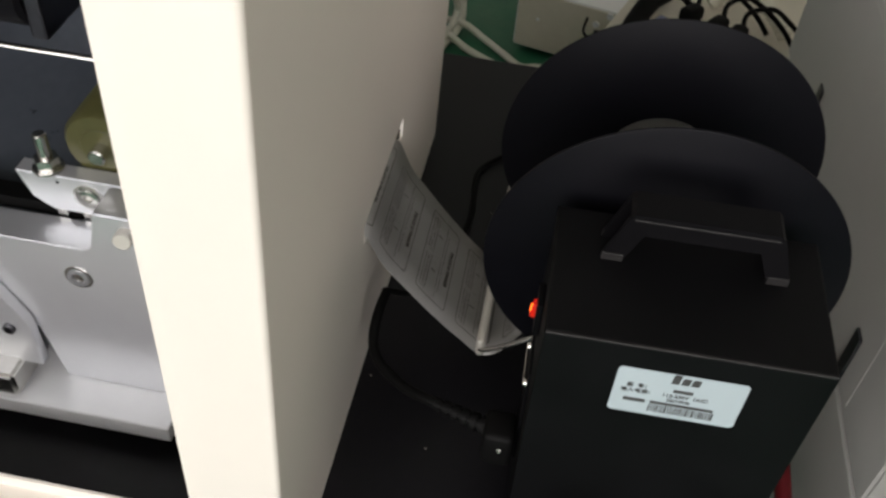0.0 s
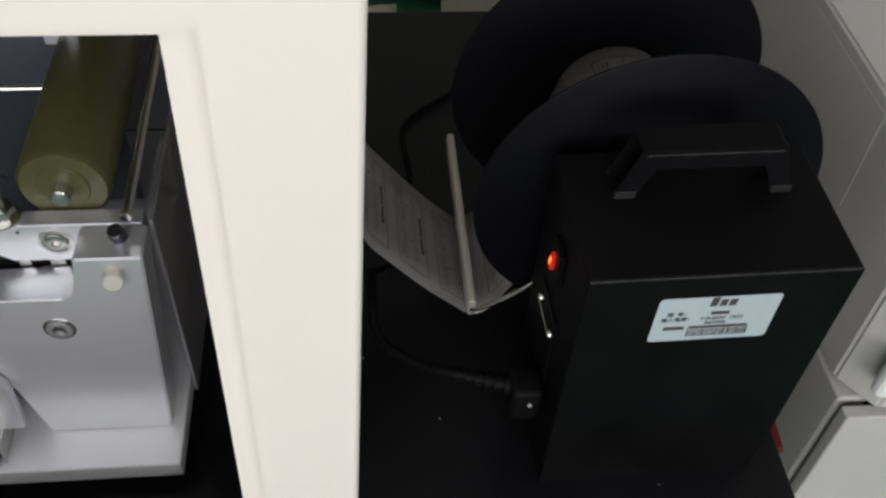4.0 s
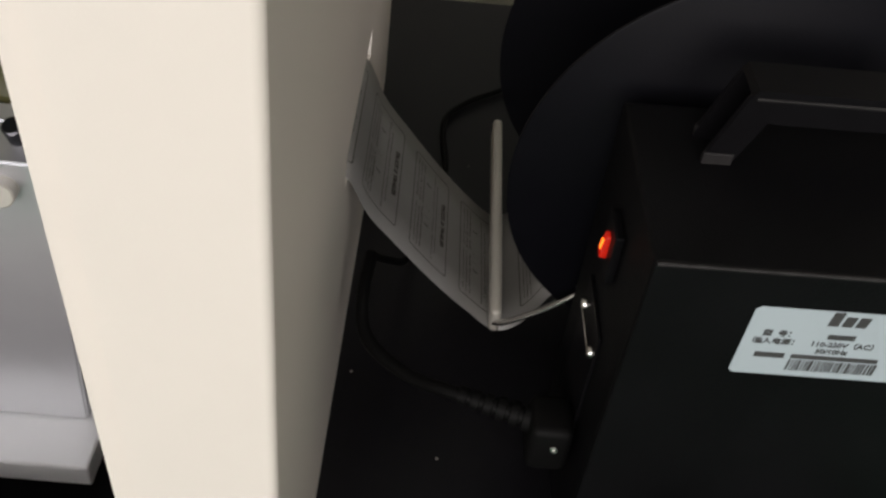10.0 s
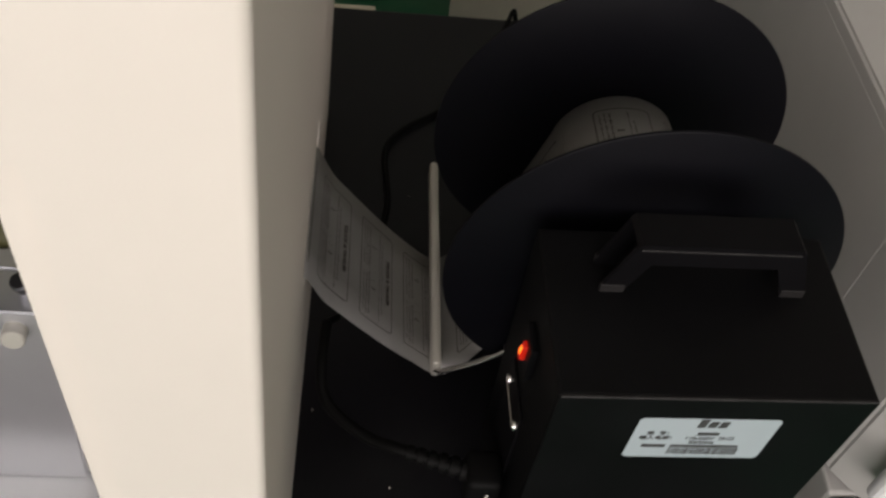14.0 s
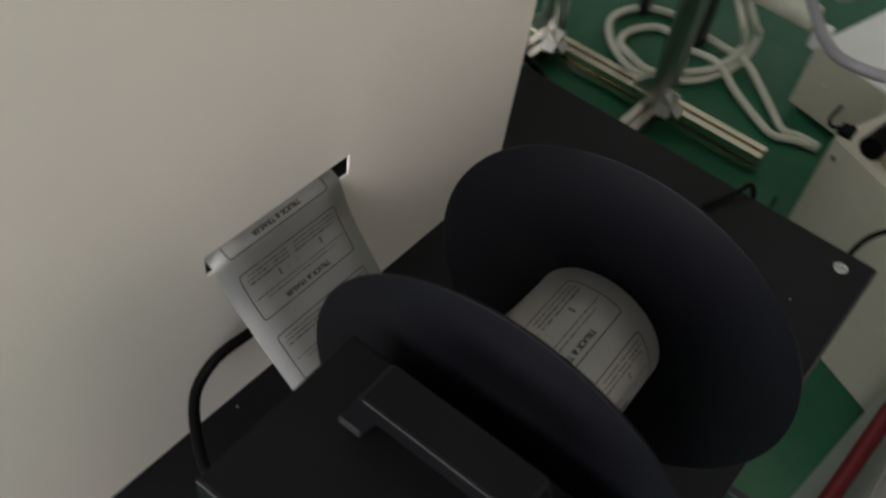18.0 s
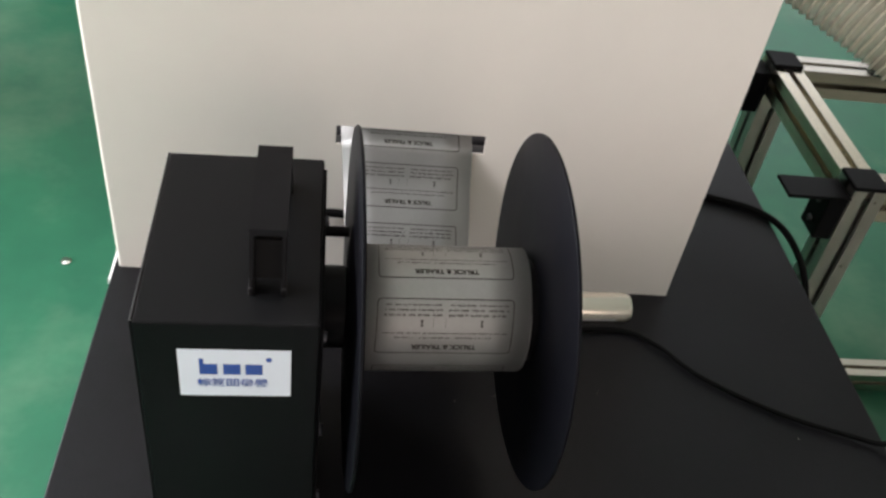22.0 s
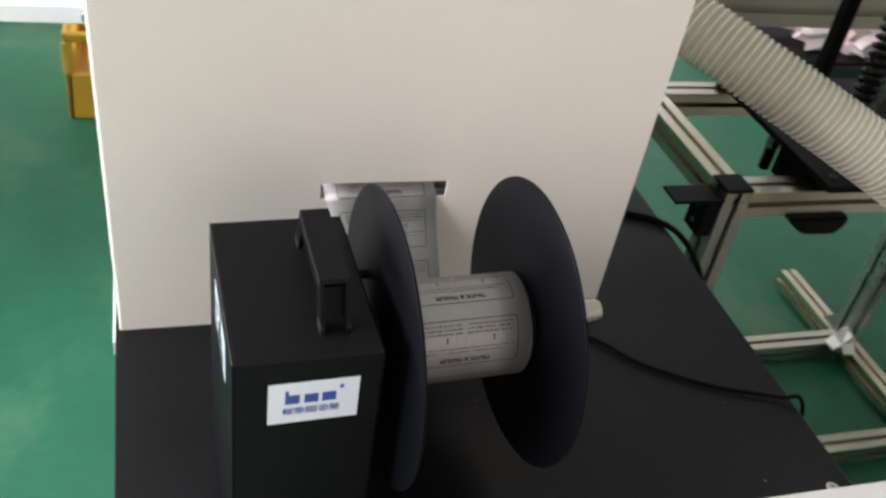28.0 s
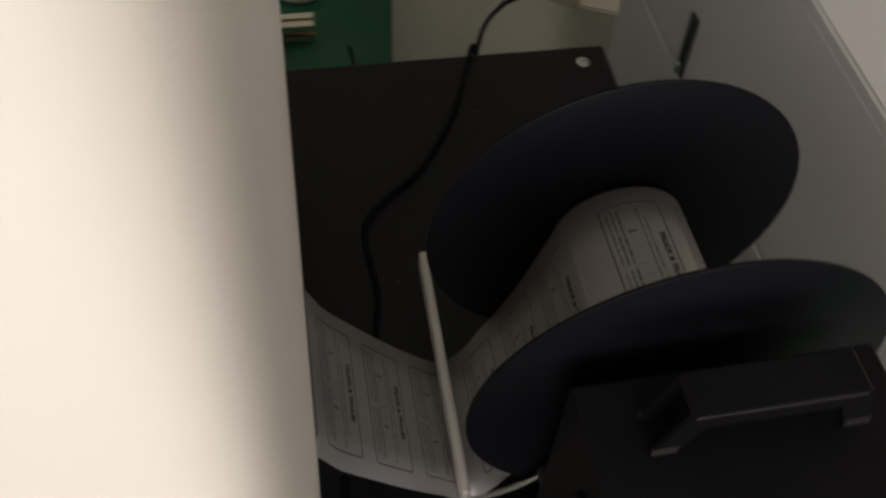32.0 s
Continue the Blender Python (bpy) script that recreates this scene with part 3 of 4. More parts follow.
rocker = part("switch_rocker", turned(block(0.0522, 0.0578, BY1 + 0.002, BY1 + 0.0075, 0.943, 0.9570, 0.0012), 6, (0.055, BY1, 0.950), "X"), REDLENS, sw, "lit red rocker switch")
part("lamp_window", turned(block(0.0537, 0.0563, BY1 + 0.0075, BY1 + 0.0081, 0.9475, 0.9535, 0.0003), 6, (0.055, BY1, 0.950), "X"), GLOW, rocker, "glowing orange-red lamp window")
part("inlet_plate", block(0.034, 0.08, BY1, BY1 + 0.002, 0.80, 0.905, 0.0006), BLACKPL, rew)
for x in (0.0735, 0.040):
    part("plate_screw", screw_head((x, BY1 + 0.002, 0.8885), (0, 1, 0), 0.0035, 0.0025), STEEL, rew, "small bright screw", True)
part("wire_clip", rod((0.0735, BY1 + 0.004, 0.8885), (0.040, BY1 + 0.004, 0.8885), 0.0007, 8), STEEL, rew)

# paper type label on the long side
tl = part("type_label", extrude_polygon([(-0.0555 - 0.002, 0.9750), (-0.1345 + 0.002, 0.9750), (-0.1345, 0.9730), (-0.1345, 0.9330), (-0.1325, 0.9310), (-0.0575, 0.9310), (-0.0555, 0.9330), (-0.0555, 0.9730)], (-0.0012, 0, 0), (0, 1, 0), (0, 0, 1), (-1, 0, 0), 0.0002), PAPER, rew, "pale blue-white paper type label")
FACE = Matrix(((0, 0, -1, 0), (-1, 0, 0, 0), (0, 1, 0, 0), (0, 0, 0, 1)))


def on_side(y, z):
    return Matrix.Translation((-0.00155, y, z)) @ FACE


def bar(name, y0, y1, z0, z1, mat, parent, x=-0.0015):
    return part(name, block(x - 0.0002, x, min(y0, y1), max(y0, y1), z0, z1), mat, parent)


# the maker's mark as plain shapes
for k, (a, h) in enumerate(((0.0885, 0.0085), (0.0945, 0.0062), (0.1005, 0.0062))):
    part("mark", extrude_polygon([(-a, 0.9660), (-a - 0.0046, 0.9660), (-a - 0.0054, 0.9660 + h), (-a - 0.0008, 0.9660 + h)], (-0.0014, 0, 0), (0, 1, 0), (0, 0, 1), (-1, 0, 0), 0.0003), INK, tl)
for name, text, y, z, size in (("lettering", "型  号：", -0.0705, 0.9588, 0.0042), ("lettering", "输入电源：", -0.0705, 0.9536, 0.0042), ("lettering", "110-220V（AC）", -0.1010, 0.9536, 0.0042), ("lettering", "50/60Hz", -0.0965, 0.9490, 0.0042)):
    lettering(name, text, size, on_side(y, z), INK, tl, None, 0.0001)
bar("text_bar", -0.0915, -0.1035, 0.9574, 0.9604, INK, tl)
bar("text_bar", -0.0635, -0.0770, 0.9430, 0.9462, INK, tl)
bar("text_bar", -0.0800, -0.1190, 0.9434, 0.9460, INK, tl)
y = -0.0800
rb = random.Random(5)
while y > -0.1190:
    w = rb.choice((0.0005, 0.0005, 0.0009, 0.0013))
    bar("barcode_bar", y, y - w, 0.9352, 0.9424, INK, tl)
    y -= w + rb.choice((0.0005, 0.0008))

tl.location.y += 0.0013

# blue and white name label on the narrow side
nl = part("name_label", block(0.0248, 0.0935, BY0 - 0.0003, BY0, 0.9302, 0.9725), PAPERW, rew, "glossy white name label with blue print")
FRONT = Matrix(((1, 0, 0, 0), (0, 0, -1, 0), (0, 1, 0, 0), (0, 0, 0, 1)))
for u0, u1, z0, z1 in ((0.0375, 0.0402, 0.9505, 0.9645), (0.0402, 0.0485, 0.9505, 0.9597), (0.0520, 0.0625, 0.9505, 0.9597), (0.0655, 0.0760, 0.9505, 0.9597)):
    part("mark", block(u0, u1, BY0 - 0.0006, BY0 - 0.0003, z0, z1, 0.0), BLUE, nl)
part("mark_ring", lathe([(0, 0.0019), (0.0003, 0.0019), (0.0003, 0.0015), (0.0001, 0.0015)], (0.0800, BY0 - 0.0003, 0.9642), (0, -1, 0), 20), BLUE, nl)
lettering("lettering", "标签回卷器", 0.0075, Matrix.Translation((0.0575, BY0 - 0.0006, 0.9425)) @ FRONT, BLUE, nl, 0.044, 0.0001)

# the reel on its axle
RX0, RX1, RY, RZ, RR = 0.1369, 0.2687, -0.0859, 0.9269, 0.131
reel = thing("take_up_reel", (0.2, RY, RZ - RR), "black plastic take-up reel with two wide flanges", "reel")


def flange(x, way):
    prof = [(-0.0015, RR - 0.001), (-0.0008, RR), (0.0008, RR), (0.0015, RR - 0.001), (0.0015, 0.052), (0.004, 0.045), (0.004, 0.006), (-0.0015, 0.006)]
    return lathe([(d * way, r) for d, r in prof], (x, RY, RZ), (1, 0, 0), 96)


part("flange", flange(RX0, -1), FLANGE, reel, "", True)
part("flange", flange(RX1, 1), FLANGE, reel, "", True)
part("hub", rod((RX0, RY, RZ), (RX1, RY, RZ), 0.038, 40), BLACKPL, reel, "", True)
part("axle", rod((BX1 + 0.002, RY, RZ), (RX1 + 0.006, RY, RZ), 0.008, 24, 0.001), DARKSTEEL, reel, "", True)
part("bearing_housing", rod((BX1 + 0.002, RY, RZ), (RX0 - 0.004, RY, RZ), 0.03, 32, 0.002), BLACKPL, reel, "", True)
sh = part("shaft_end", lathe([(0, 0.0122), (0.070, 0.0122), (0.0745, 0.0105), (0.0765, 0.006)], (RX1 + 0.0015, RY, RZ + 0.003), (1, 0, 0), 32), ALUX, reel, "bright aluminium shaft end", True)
part("shaft_groove", block(RX1 + 0.006, RX1 + 0.064, RY - 0.0126, RY - 0.0116, RZ + 0.002, RZ + 0.0035, 0.0003), SIDEMET, sh)
part("peg", rod((BX1 + 0.002, -0.035, 0.955), (RX0 - 0.002, -0.035, 0.955), 0.004, 14), BLACKPL, reel, "", True)

# the film: out of the slot, under the bar, up and round the roll
ROLL = 0.0458
AXIS = Vector((1, 0.034, 0.0131))   # the reel's axle is slightly askew
tang = radians(27)
profile_yz = [(0.190, 0.944), (0.166, 0.936), (0.150, 0.929), (0.1385, 0.9235), (0.1315, 0.9185), (0.1270, 0.908), (0.119, 0.889), (0.103, 0.866), (0.080, 0.835), (0.057, 0.808), (0.037, 0.7905), (0.021, 0.798), (0.004, 0.829), (-0.020, 0.878)]
lead = smooth_line([(0, a, b) for a, b in profile_yz] + [(0, RY + ROLL * math.cos(tang), RZ + ROLL * math.sin(tang))], 8)
turns = [Vector((0, RY + ROLL * math.cos(tang + a), RZ + ROLL * math.sin(tang + a))) for a in (2 * math.pi * k / 72 for k in range(1, 73))]
path = lead + turns
lengths = [0.0]
for a, b in zip(path, path[1:]):
    lengths.append(lengths[-1] + (b - a).length)
LEAD = lengths[len(lead) - 1]


def on_film(s, u, lift=0.0):
    """A point of the film: s metres along it, u across (0 to 1), lifted off its outer face."""
    s = max(0.0, min(lengths[-1] - 1e-6, s))
    i = min(max(int(np.searchsorted(lengths, s)) - 1, 0), len(path) - 2)
    f = (s - lengths[i]) / max(1e-9, lengths[i + 1] - lengths[i])
    p = path[i].lerp(path[i + 1], f)
    t = (path[i + 1] - path[i]).normalized()
    n = Vector((0, t.z, -t.y))
    k = min(1.0, s / LEAD)
    x0, x1 = 0.1195 + 0.0195 * min(1.0, k / 0.5), 0.2430 + 0.0170 * k
    x = x0 + (x1 - x0) * u
    return Vector((x, p.y + k * AXIS.y * (x - 0.2), p.z + k * AXIS.z * (x - 0.2))) + n * lift


film = thing("label_film", (0.19, 0.03, TOP), "silver label film from the cabinet slot to the reel", "label film")
bm = bmesh.new()
rows = []
n = int(lengths[-1] / 0.0035)
for i in range(n + 1):
    s = lengths[-1] * i / n
    rows.append([bm.verts.new(on_film(s, u, 0.0)) for u in (0, 0.25, 0.5, 0.75, 1)])
for a, b in zip(rows, rows[1:]):
    for k in range(4):
        bm.faces.new((a[k], a[k + 1], b[k + 1], b[k]))
strip = part("film_strip", bm, WEB, film, "", True)
sol = strip.modifiers.new("thickness", "SOLIDIFY")
sol.thickness, sol.offset = 0.00025, 0.0
wound = lathe([(0, ROLL - 0.0008), (0.1205, ROLL - 0.0008), (0.1205, 0.0385), (0, 0.0385)], Vector((0.1395, RY, RZ)) - 0.0605 * Vector((0, AXIS.y, AXIS.z)), AXIS, 72)
part("wound_roll", wound, WEBEDGE, film, "wound film seen at its edge", True)


def printed(bm, s0, s1, u0, u1, lift=0.00028):
    """A printed patch that follows the film."""
    steps = max(1, int((s1 - s0) / 0.003))
    a = [[bm.verts.new(on_film(s0 + (s1 - s0) * i / steps, u, lift)) for u in (u0, u1)] for i in range(steps + 1)]
    for p, q in zip(a, a[1:]):
        bm.faces.new((p[0], p[1], q[1], q[0]))


PITCH = 0.0555
U0, U1, LABEL = 0.11, 0.90, 0.041
rt = random.Random(3)
k = 0


def rounded_outline(s, thick=0.0008, corner=0.003):
    """The label's printed frame with rounded corners."""
    wide = 0.122
    def at(d):
        pts = []
        for cs, cu, a0 in ((LABEL - corner, U1 - corner / wide, 0), (corner, U1 - corner / wide, 90), (corner, U0 + corner / wide, 180), (LABEL - corner, U0 + corner / wide, 270)):
            for i in range(5):
                a = radians(a0 + i * 22.5)
                pts.append((s + cs + (corner - d) * math.cos(a), cu + (corner - d) / wide * math.sin(a)))
        dense = []
        for (s0, u0), (s1, u1) in zip(pts, pts[1:] + pts[:1]):
            n = max(1, int(abs(s1 - s0) / 0.003))
            dense += [(s0 + (s1 - s0) * i / n, u0 + (u1 - u0) * i / n) for i in range(n)]
        return dense
    bm = bmesh.new()
    a, b = ([bm.verts.new(on_film(p, q, 0.00028)) for p, q in at(d)] for d in (0.0, thick))
    for i in range(len(a)):
        j = (i + 1) % len(a)
        bm.faces.new((a[i], a[j], b[j], b[i]))
    return bm


def words(bm, s0, height, u0, u1, drop=0.0):
    """A line of small print: letters as short strokes, grouped into words."""
    u = u0
    while u < u1:
        for i in range(rt.randint(3, 8)):
            w = rt.uniform(0.0035, 0.0075)
            if u + w > u1:
                break
            if rt.random() >= drop:
                printed(bm, s0, s0 + height * rt.uniform(0.85, 1.35), u, u + w)
            u += w + 0.0022
        u += 0.008


while 0.0245 + k * PITCH + 0.065 < lengths[-1]:
    s = 0.0245 + k * PITCH
    s += 0.020 if s > LEAD - 0.03 else 0.0
    part("label_outline", rounded_outline(s), FAINT, film)
    bm = bmesh.new()
    for ds, u0, u1, h in ((0.0040, 0.16, 0.485, 0.0010), (0.0040, 0.53, 0.87, 0.0010), (0.0074, 0.15, 0.485, 0.0011), (0.0074, 0.52, 0.87, 0.0011), (0.0108, 0.15, 0.49, 0.0013), (0.0108, 0.52, 0.86, 0.0013), (0.0238, 0.15, 0.87, 0.0009), (0.0272, 0.22, 0.80, 0.0009)):
        words(bm, s + ds, h, u0, u1, 0.08)
    for u in (0.37, 0.715):
        printed(bm, s + 0.0148, s + 0.0162, u - 0.008, u + 0.008)
        printed(bm, s + 0.0162, s + 0.0182, u - 0.004, u + 0.004)
        printed(bm, s + 0.0182, s + 0.0196, u - 0.007, u + 0.007)
    for u in (0.505, 0.435):
        printed(bm, s + 0.0140, s + 0.0200, u, u + 0.0018)
    part("label_print", bm, FAINT, film)
    title = lettering("lettering", "TRUCK & TRAILER", 0.0052, Matrix.Identity(4), FAINT, film, 0.046, 0.0002)
    for v in title.data.vertices:
        q = v.co + Vector(film.location)
        v.co = on_film(s + 0.0350 + q.y, 0.507 - q.x / 0.122, 0.0003 + q.z) - Vector(film.location)
    k += 1

# the flat dancer bar that the film runs under, and its arm
dancer = thing("dancer_arm", (0.25, 0.036, TOP), "flat aluminium tension bar on a thin steel arm", "tension arm")
bm = block(0.135, 0.348, 0.0320, 0.0395, 0.7915, 0.8110, 0.003, 3)
part("tension_bar", bm, MATALU, dancer, "rounded flat aluminium bar", True)
part("arm_rod", tube([(0.1365, 0.036, 0.80), (0.132, 0.030, 0.806), (0.129, 0.012, 0.821), (0.128, 0.0, 0.832), (0.128, -0.015, 0.846)], 0.0022, 10, 6), STEEL, dancer, "", True)
part("arm_pivot", rod((BX1 + 0.002, -0.015, 0.846), (0.131, -0.015, 0.846), 0.006, 18, 0.001), DARKSTEEL, dancer, "", True)

# the power plug and its cable
plug = thing("mains_cable", (0.06, 0.03, TOP), "black mains cable with a moulded angled plug", "cable")
part("plug_body", block(0.022, 0.050, BY1 + 0.002, 0.020, 0.806, 0.842, 0.005, 3), RUBBER, plug, "", True)
part("plug_screw", screw_head((0.0215, 0.006, 0.829), (-1, 0.3, 0.2), 0.0022, 0.0014), STEEL, plug, "", True)
R0, R1 = Vector((0.038, 0.018, 0.832)), Vector((0.050, 0.062, 0.834))
ribs = [q for i in range(6) for q in ((i * 0.0076, 0.0078 - i * 0.0005), (i * 0.0076 + 0.0046, 0.0078 - i * 0.0005), (i * 0.0076 + 0.0050, 0.0055 - i * 0.0003), (i * 0.0076 + 0.0074, 0.0055 - i * 0.0003))]
part("strain_relief", lathe(ribs, R0, R1 - R0, 18), RUBBER, plug, "ribbed strain relief", True)
part("cable", tube([(0.038, 0.018, 0.832), (0.050, 0.062, 0.834), (0.062, 0.086, 0.829), (0.078, 0.108, 0.831), (0.092, 0.1175, 0.836), (0.112, 0.1195, 0.845), (0.142, 0.118, 0.846)], 0.0041, 10, 8), RUBBER, plug, "", True)
part("cable_tail", tube([(0.142, 0.118, 0.846), (0.180, 0.108, 0.805), (0.225, 0.098, 0.765), (0.29, 0.085, TOP + 0.004), (0.350, 0.074, TOP + 0.004), (0.42, 0.078, TOP + 0.004), (0.455, 0.058, TOP + 0.004), (0.49, 0.018, TOP + 0.004), (0.56, -0.026, TOP + 0.004), (0.635, -0.055, TOP + 0.005), (0.662, -0.068, TOP + 0.002), (0.70, -0.09, 0.62), (0.95, -0.15, 0.42), (1.15, -0.20, 0.30), (1.30, -0.01, 0.10), (1.5, 0.02, FLOOR + 0.004)], 0.0027, 10, 8), RUBBER, plug, "", True)

cord = thing("signal_cable", (0.6, 0.3, TOP), "thin black cable hanging over the table edge", "cable")
part("cable", tube([(0.45, 0.36, TOP + 0.004), (0.574, 0.322, TOP + 0.004), (0.645, 0.292, TOP + 0.004), (0.672, 0.245, 0.742), (0.688, 0.20, 0.70), (0.70, 0.16, 0.60), (0.72, 0.12, 0.40), (0.78, 0.10, 0.10)], 0.0042, 10, 8), RUBBER, cord, "", True)

# the box and the reel stand slightly askew on the table
rew.location.x += 0.0053
rew.rotation_euler = (0, radians(-0.75), radians(1.26))
reel.rotation_euler = (0, radians(-0.75), radians(1.95))
reel.location.x += 0.0017

# ---- the pale cabinet behind the table front ----
grey = thing("pale_cabinet", (0.7, -0.6, FLOOR), "pale powder-coated steel cabinet with a recessed handle", "cabinet")
UPPER = [(0.117, -0.309), (0.081, -0.336), (0.081, -1.1), (0.862, -1.1), (0.862, -0.309)]
GAP_CORE = [(0.125, -0.318), (0.092, -0.342), (0.090, -1.09), (0.850, -1.09), (0.850, -0.316)]
part("body", edge_softened(extrude_polygon(UPPER, (0, 0, 0.700), (1, 0, 0), (0, 1, 0), (0, 0, 1), 0.244), 0.003), GREYWHITE, grey)
# recessed core coloured black to stand for the shade in the gap
part("gap_core", extrude_polygon(GAP_CORE, (0, 0, FLOOR + 0.01), (1, 0, 0), (0, 1, 0), (0, 0, 1), 0.692 - FLOOR), RUBBER, grey, "recessed core, black for the shade in the gap between the bodies")
part("lower_body", block(0.0975, 0.860, -1.1, -0.3095, FLOOR, 0.694, 0.003), GREYWHITE, grey)
part("corner_strip", block(0.076, 0.0905, -1.1, -0.3095, FLOOR, 0.694, 0.002), GREYWHITE, grey)
part("corner_bumper", block(0.064, 0.0805, -0.62, -0.310, 0.742, 0.787, 0.007, 3), WHITE, grey)
part("door", block(0.22, 0.845, -0.309, -0.3086, 0.71, 0.93), GREYWHITE, grey)
hd = part("handle_plate", block(0.635, 0.653, -0.3082, -0.3052, 0.703, 0.784, 0.001), DARKSTEEL, grey, "dark recessed handle")
part("handle_lever", block(0.640, 0.648, -0.3052, -0.301, 0.703, 0.72, 0.002), STEEL, hd)
hd2 = part("handle_plate", block(0.252, 0.270, -0.3082, -0.3052, 0.70, 0.768, 0.001), DARKSTEEL, grey, "dark recessed handle")
part("handle_lever", block(0.257, 0.265, -0.3052, -0.301, 0.703, 0.72, 0.002), STEEL, hd2)
pipe = thing("red_pipe", (0.55, -0.258, FLOOR), "red plastic pipe in the gap beside the table", "pipe")
part("pipe", tube([(0.10, -0.280, 0.598), (0.28, -0.282, 0.614), (0.40, -0.285, 0.636), (0.50, -0.289, 0.655), (0.58, -0.292, 0.668)], 0.0085, 14, 6), RED, pipe, "", True)
part("pipe_clip", block(0.40, 0.41, -0.296, -0.19, 0.622, 0.652, 0.002), DARKSTEEL, pipe)

# ---- the aluminium frame beside the table ----
S = 0.045
FX0, FX1, FY0, FY1, FT = 0.800, 1.543, 0.353, 0.662, 0.765
fr = thing("aluminium_rack", (1.2, 0.5, FLOOR), "slotted aluminium profile rack with black end caps", "rack")
for x in (FX0, FX1):
    for y in (FY0, FY1):
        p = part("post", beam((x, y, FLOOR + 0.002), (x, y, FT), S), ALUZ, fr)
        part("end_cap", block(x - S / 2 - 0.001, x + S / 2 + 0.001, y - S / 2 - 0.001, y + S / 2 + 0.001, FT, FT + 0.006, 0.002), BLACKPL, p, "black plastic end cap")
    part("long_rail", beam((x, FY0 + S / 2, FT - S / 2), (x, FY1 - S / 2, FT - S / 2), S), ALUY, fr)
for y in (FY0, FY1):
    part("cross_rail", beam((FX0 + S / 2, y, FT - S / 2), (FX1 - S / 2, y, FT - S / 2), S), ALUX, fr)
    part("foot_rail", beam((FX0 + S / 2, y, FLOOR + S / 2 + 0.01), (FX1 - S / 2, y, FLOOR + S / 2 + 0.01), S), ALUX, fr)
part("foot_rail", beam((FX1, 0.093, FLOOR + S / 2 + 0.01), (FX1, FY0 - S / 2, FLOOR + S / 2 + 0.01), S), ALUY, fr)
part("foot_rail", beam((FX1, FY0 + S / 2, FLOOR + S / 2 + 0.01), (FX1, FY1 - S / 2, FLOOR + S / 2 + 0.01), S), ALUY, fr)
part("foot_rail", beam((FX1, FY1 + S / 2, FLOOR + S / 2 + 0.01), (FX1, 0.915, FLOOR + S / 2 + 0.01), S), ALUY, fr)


def gusset(x, y, z, sx, sy):
    """A cast corner bracket between a post and a rail."""
    poly = [(0, 0), (0.045, 0), (0.045, 0.006), (0.006, 0.045), (0, 0.045)]
    return extrude_polygon(poly, (x, y, z), (sx, sy, 0), (0, 0, 1), (sy, sx, 0), 0.034)


for y in (FY0, FY1):
    part("corner_bracket", gusset(FX1 - S / 2, y - 0.017, FLOOR + S + 0.01, -1, 0), ALUZ, fr)
    part("corner_bracket", gusset(FX1 - 0.017, y - S / 2, FLOOR + S + 0.01, 0, -1), ALUZ, fr)
    part("corner_bracket", gusset(FX1 - 0.017, y + S / 2, FLOOR + S + 0.01, 0, 1), ALUZ, fr)
for y in (FY0, FY1):
    pl = part("mounting_plate", block(FX0 - 0.108, FX0 - S / 2 - 0.001, y - 0.026, y + 0.018, FT - 0.014, FT - 0.009, 0.001), BLACKPL, fr, "black mounting plate")
    part("corner_block", block(FX0 - S / 2 - 0.026, FX0 - S / 2 - 0.001, y - 0.022, y + 0.022, FT - 0.080, FT - 0.014, 0.002), BLACKPL, fr)
    for z in (FT - 0.030, FT - 0.062):
        part("bracket_screw", screw_head((FX0 - S / 2 - 0.026, y, z), (-1, 0, 0), 0.005, 0.004), DARKSTEEL, fr, "", True)

roll_unit = thing("conveyor_drive", (1.2, 0.45, FLOOR), "black drive unit on a dark carriage plate over the rack", "drive unit")
PZ = 0.792
plate = part("carriage_plate", edge_softened(extrude_polygon([(0.930, 0.301), (1.249, 0.301), (1.249, 0.345), (1.345, 0.345), (1.345, 0.655), (0.930, 0.655)], (0, 0, PZ - 0.011), (1, 0, 0), (0, 1, 0), (0, 0, 1), 0.011), 0.0015), BLACKPL, roll_unit, "dark carriage plate with screw holes")
for x, y in ((0.955, 0.33), (0.955, 0.60), (1.10, 0.33), (1.225, 0.325), (1.165, 0.345), (1.205, 0.40), (1.30, 0.56)):
    part("plate_screw", screw_head((x, y, PZ), (0, 0, 1), 0.006, 0.003), DARKSTEEL, plate, "", True)
for x in (0.98, 1.30):
    for y in (FY0, FY1):
        part("slide_foot", block(x - 0.03, x + 0.03, y - 0.02, y + 0.02, FT, PZ - 0.011, 0.002), BLACKPL, plate)
part("gear_box", edge_softened(extrude_polygon([(0.900, 0.7195), (1.016, 0.7195), (1.012, 0.702), (0.998, 0.686), (0.940, 0.688), (0.915, 0.704)], (0, 0.318, 0), (1, 0, 0), (0, 0, 1), (0, 1, 0), 0.080), 0.004), BLACKPL, roll_unit, "dark gear box under the rail")
part("bracket", block(0.985, 1.075, 0.385, 0.50, 0.69, PZ - 0.011, 0.004), BLACKPL, roll_unit)
part("handle_knob", rod((0.965, 0.495, 0.700), (0.965, 0.495, PZ - 0.011), 0.010, 18, 0.003), BLACKPL, roll_unit, "", True)
part("knob_stud", rod((0.965, 0.495, 0.745), (0.965, 0.495, PZ - 0.013), 0.0125, 6), STEEL, roll_unit)
posts = thing("guide_posts", (1.15, 0.50, PZ), "black and steel guide posts on the carriage plate", "guide posts")
part("black_post", block(1.092, 1.116, 0.598, 0.622, PZ, 1.12, 0.003), BLACKPL, posts)
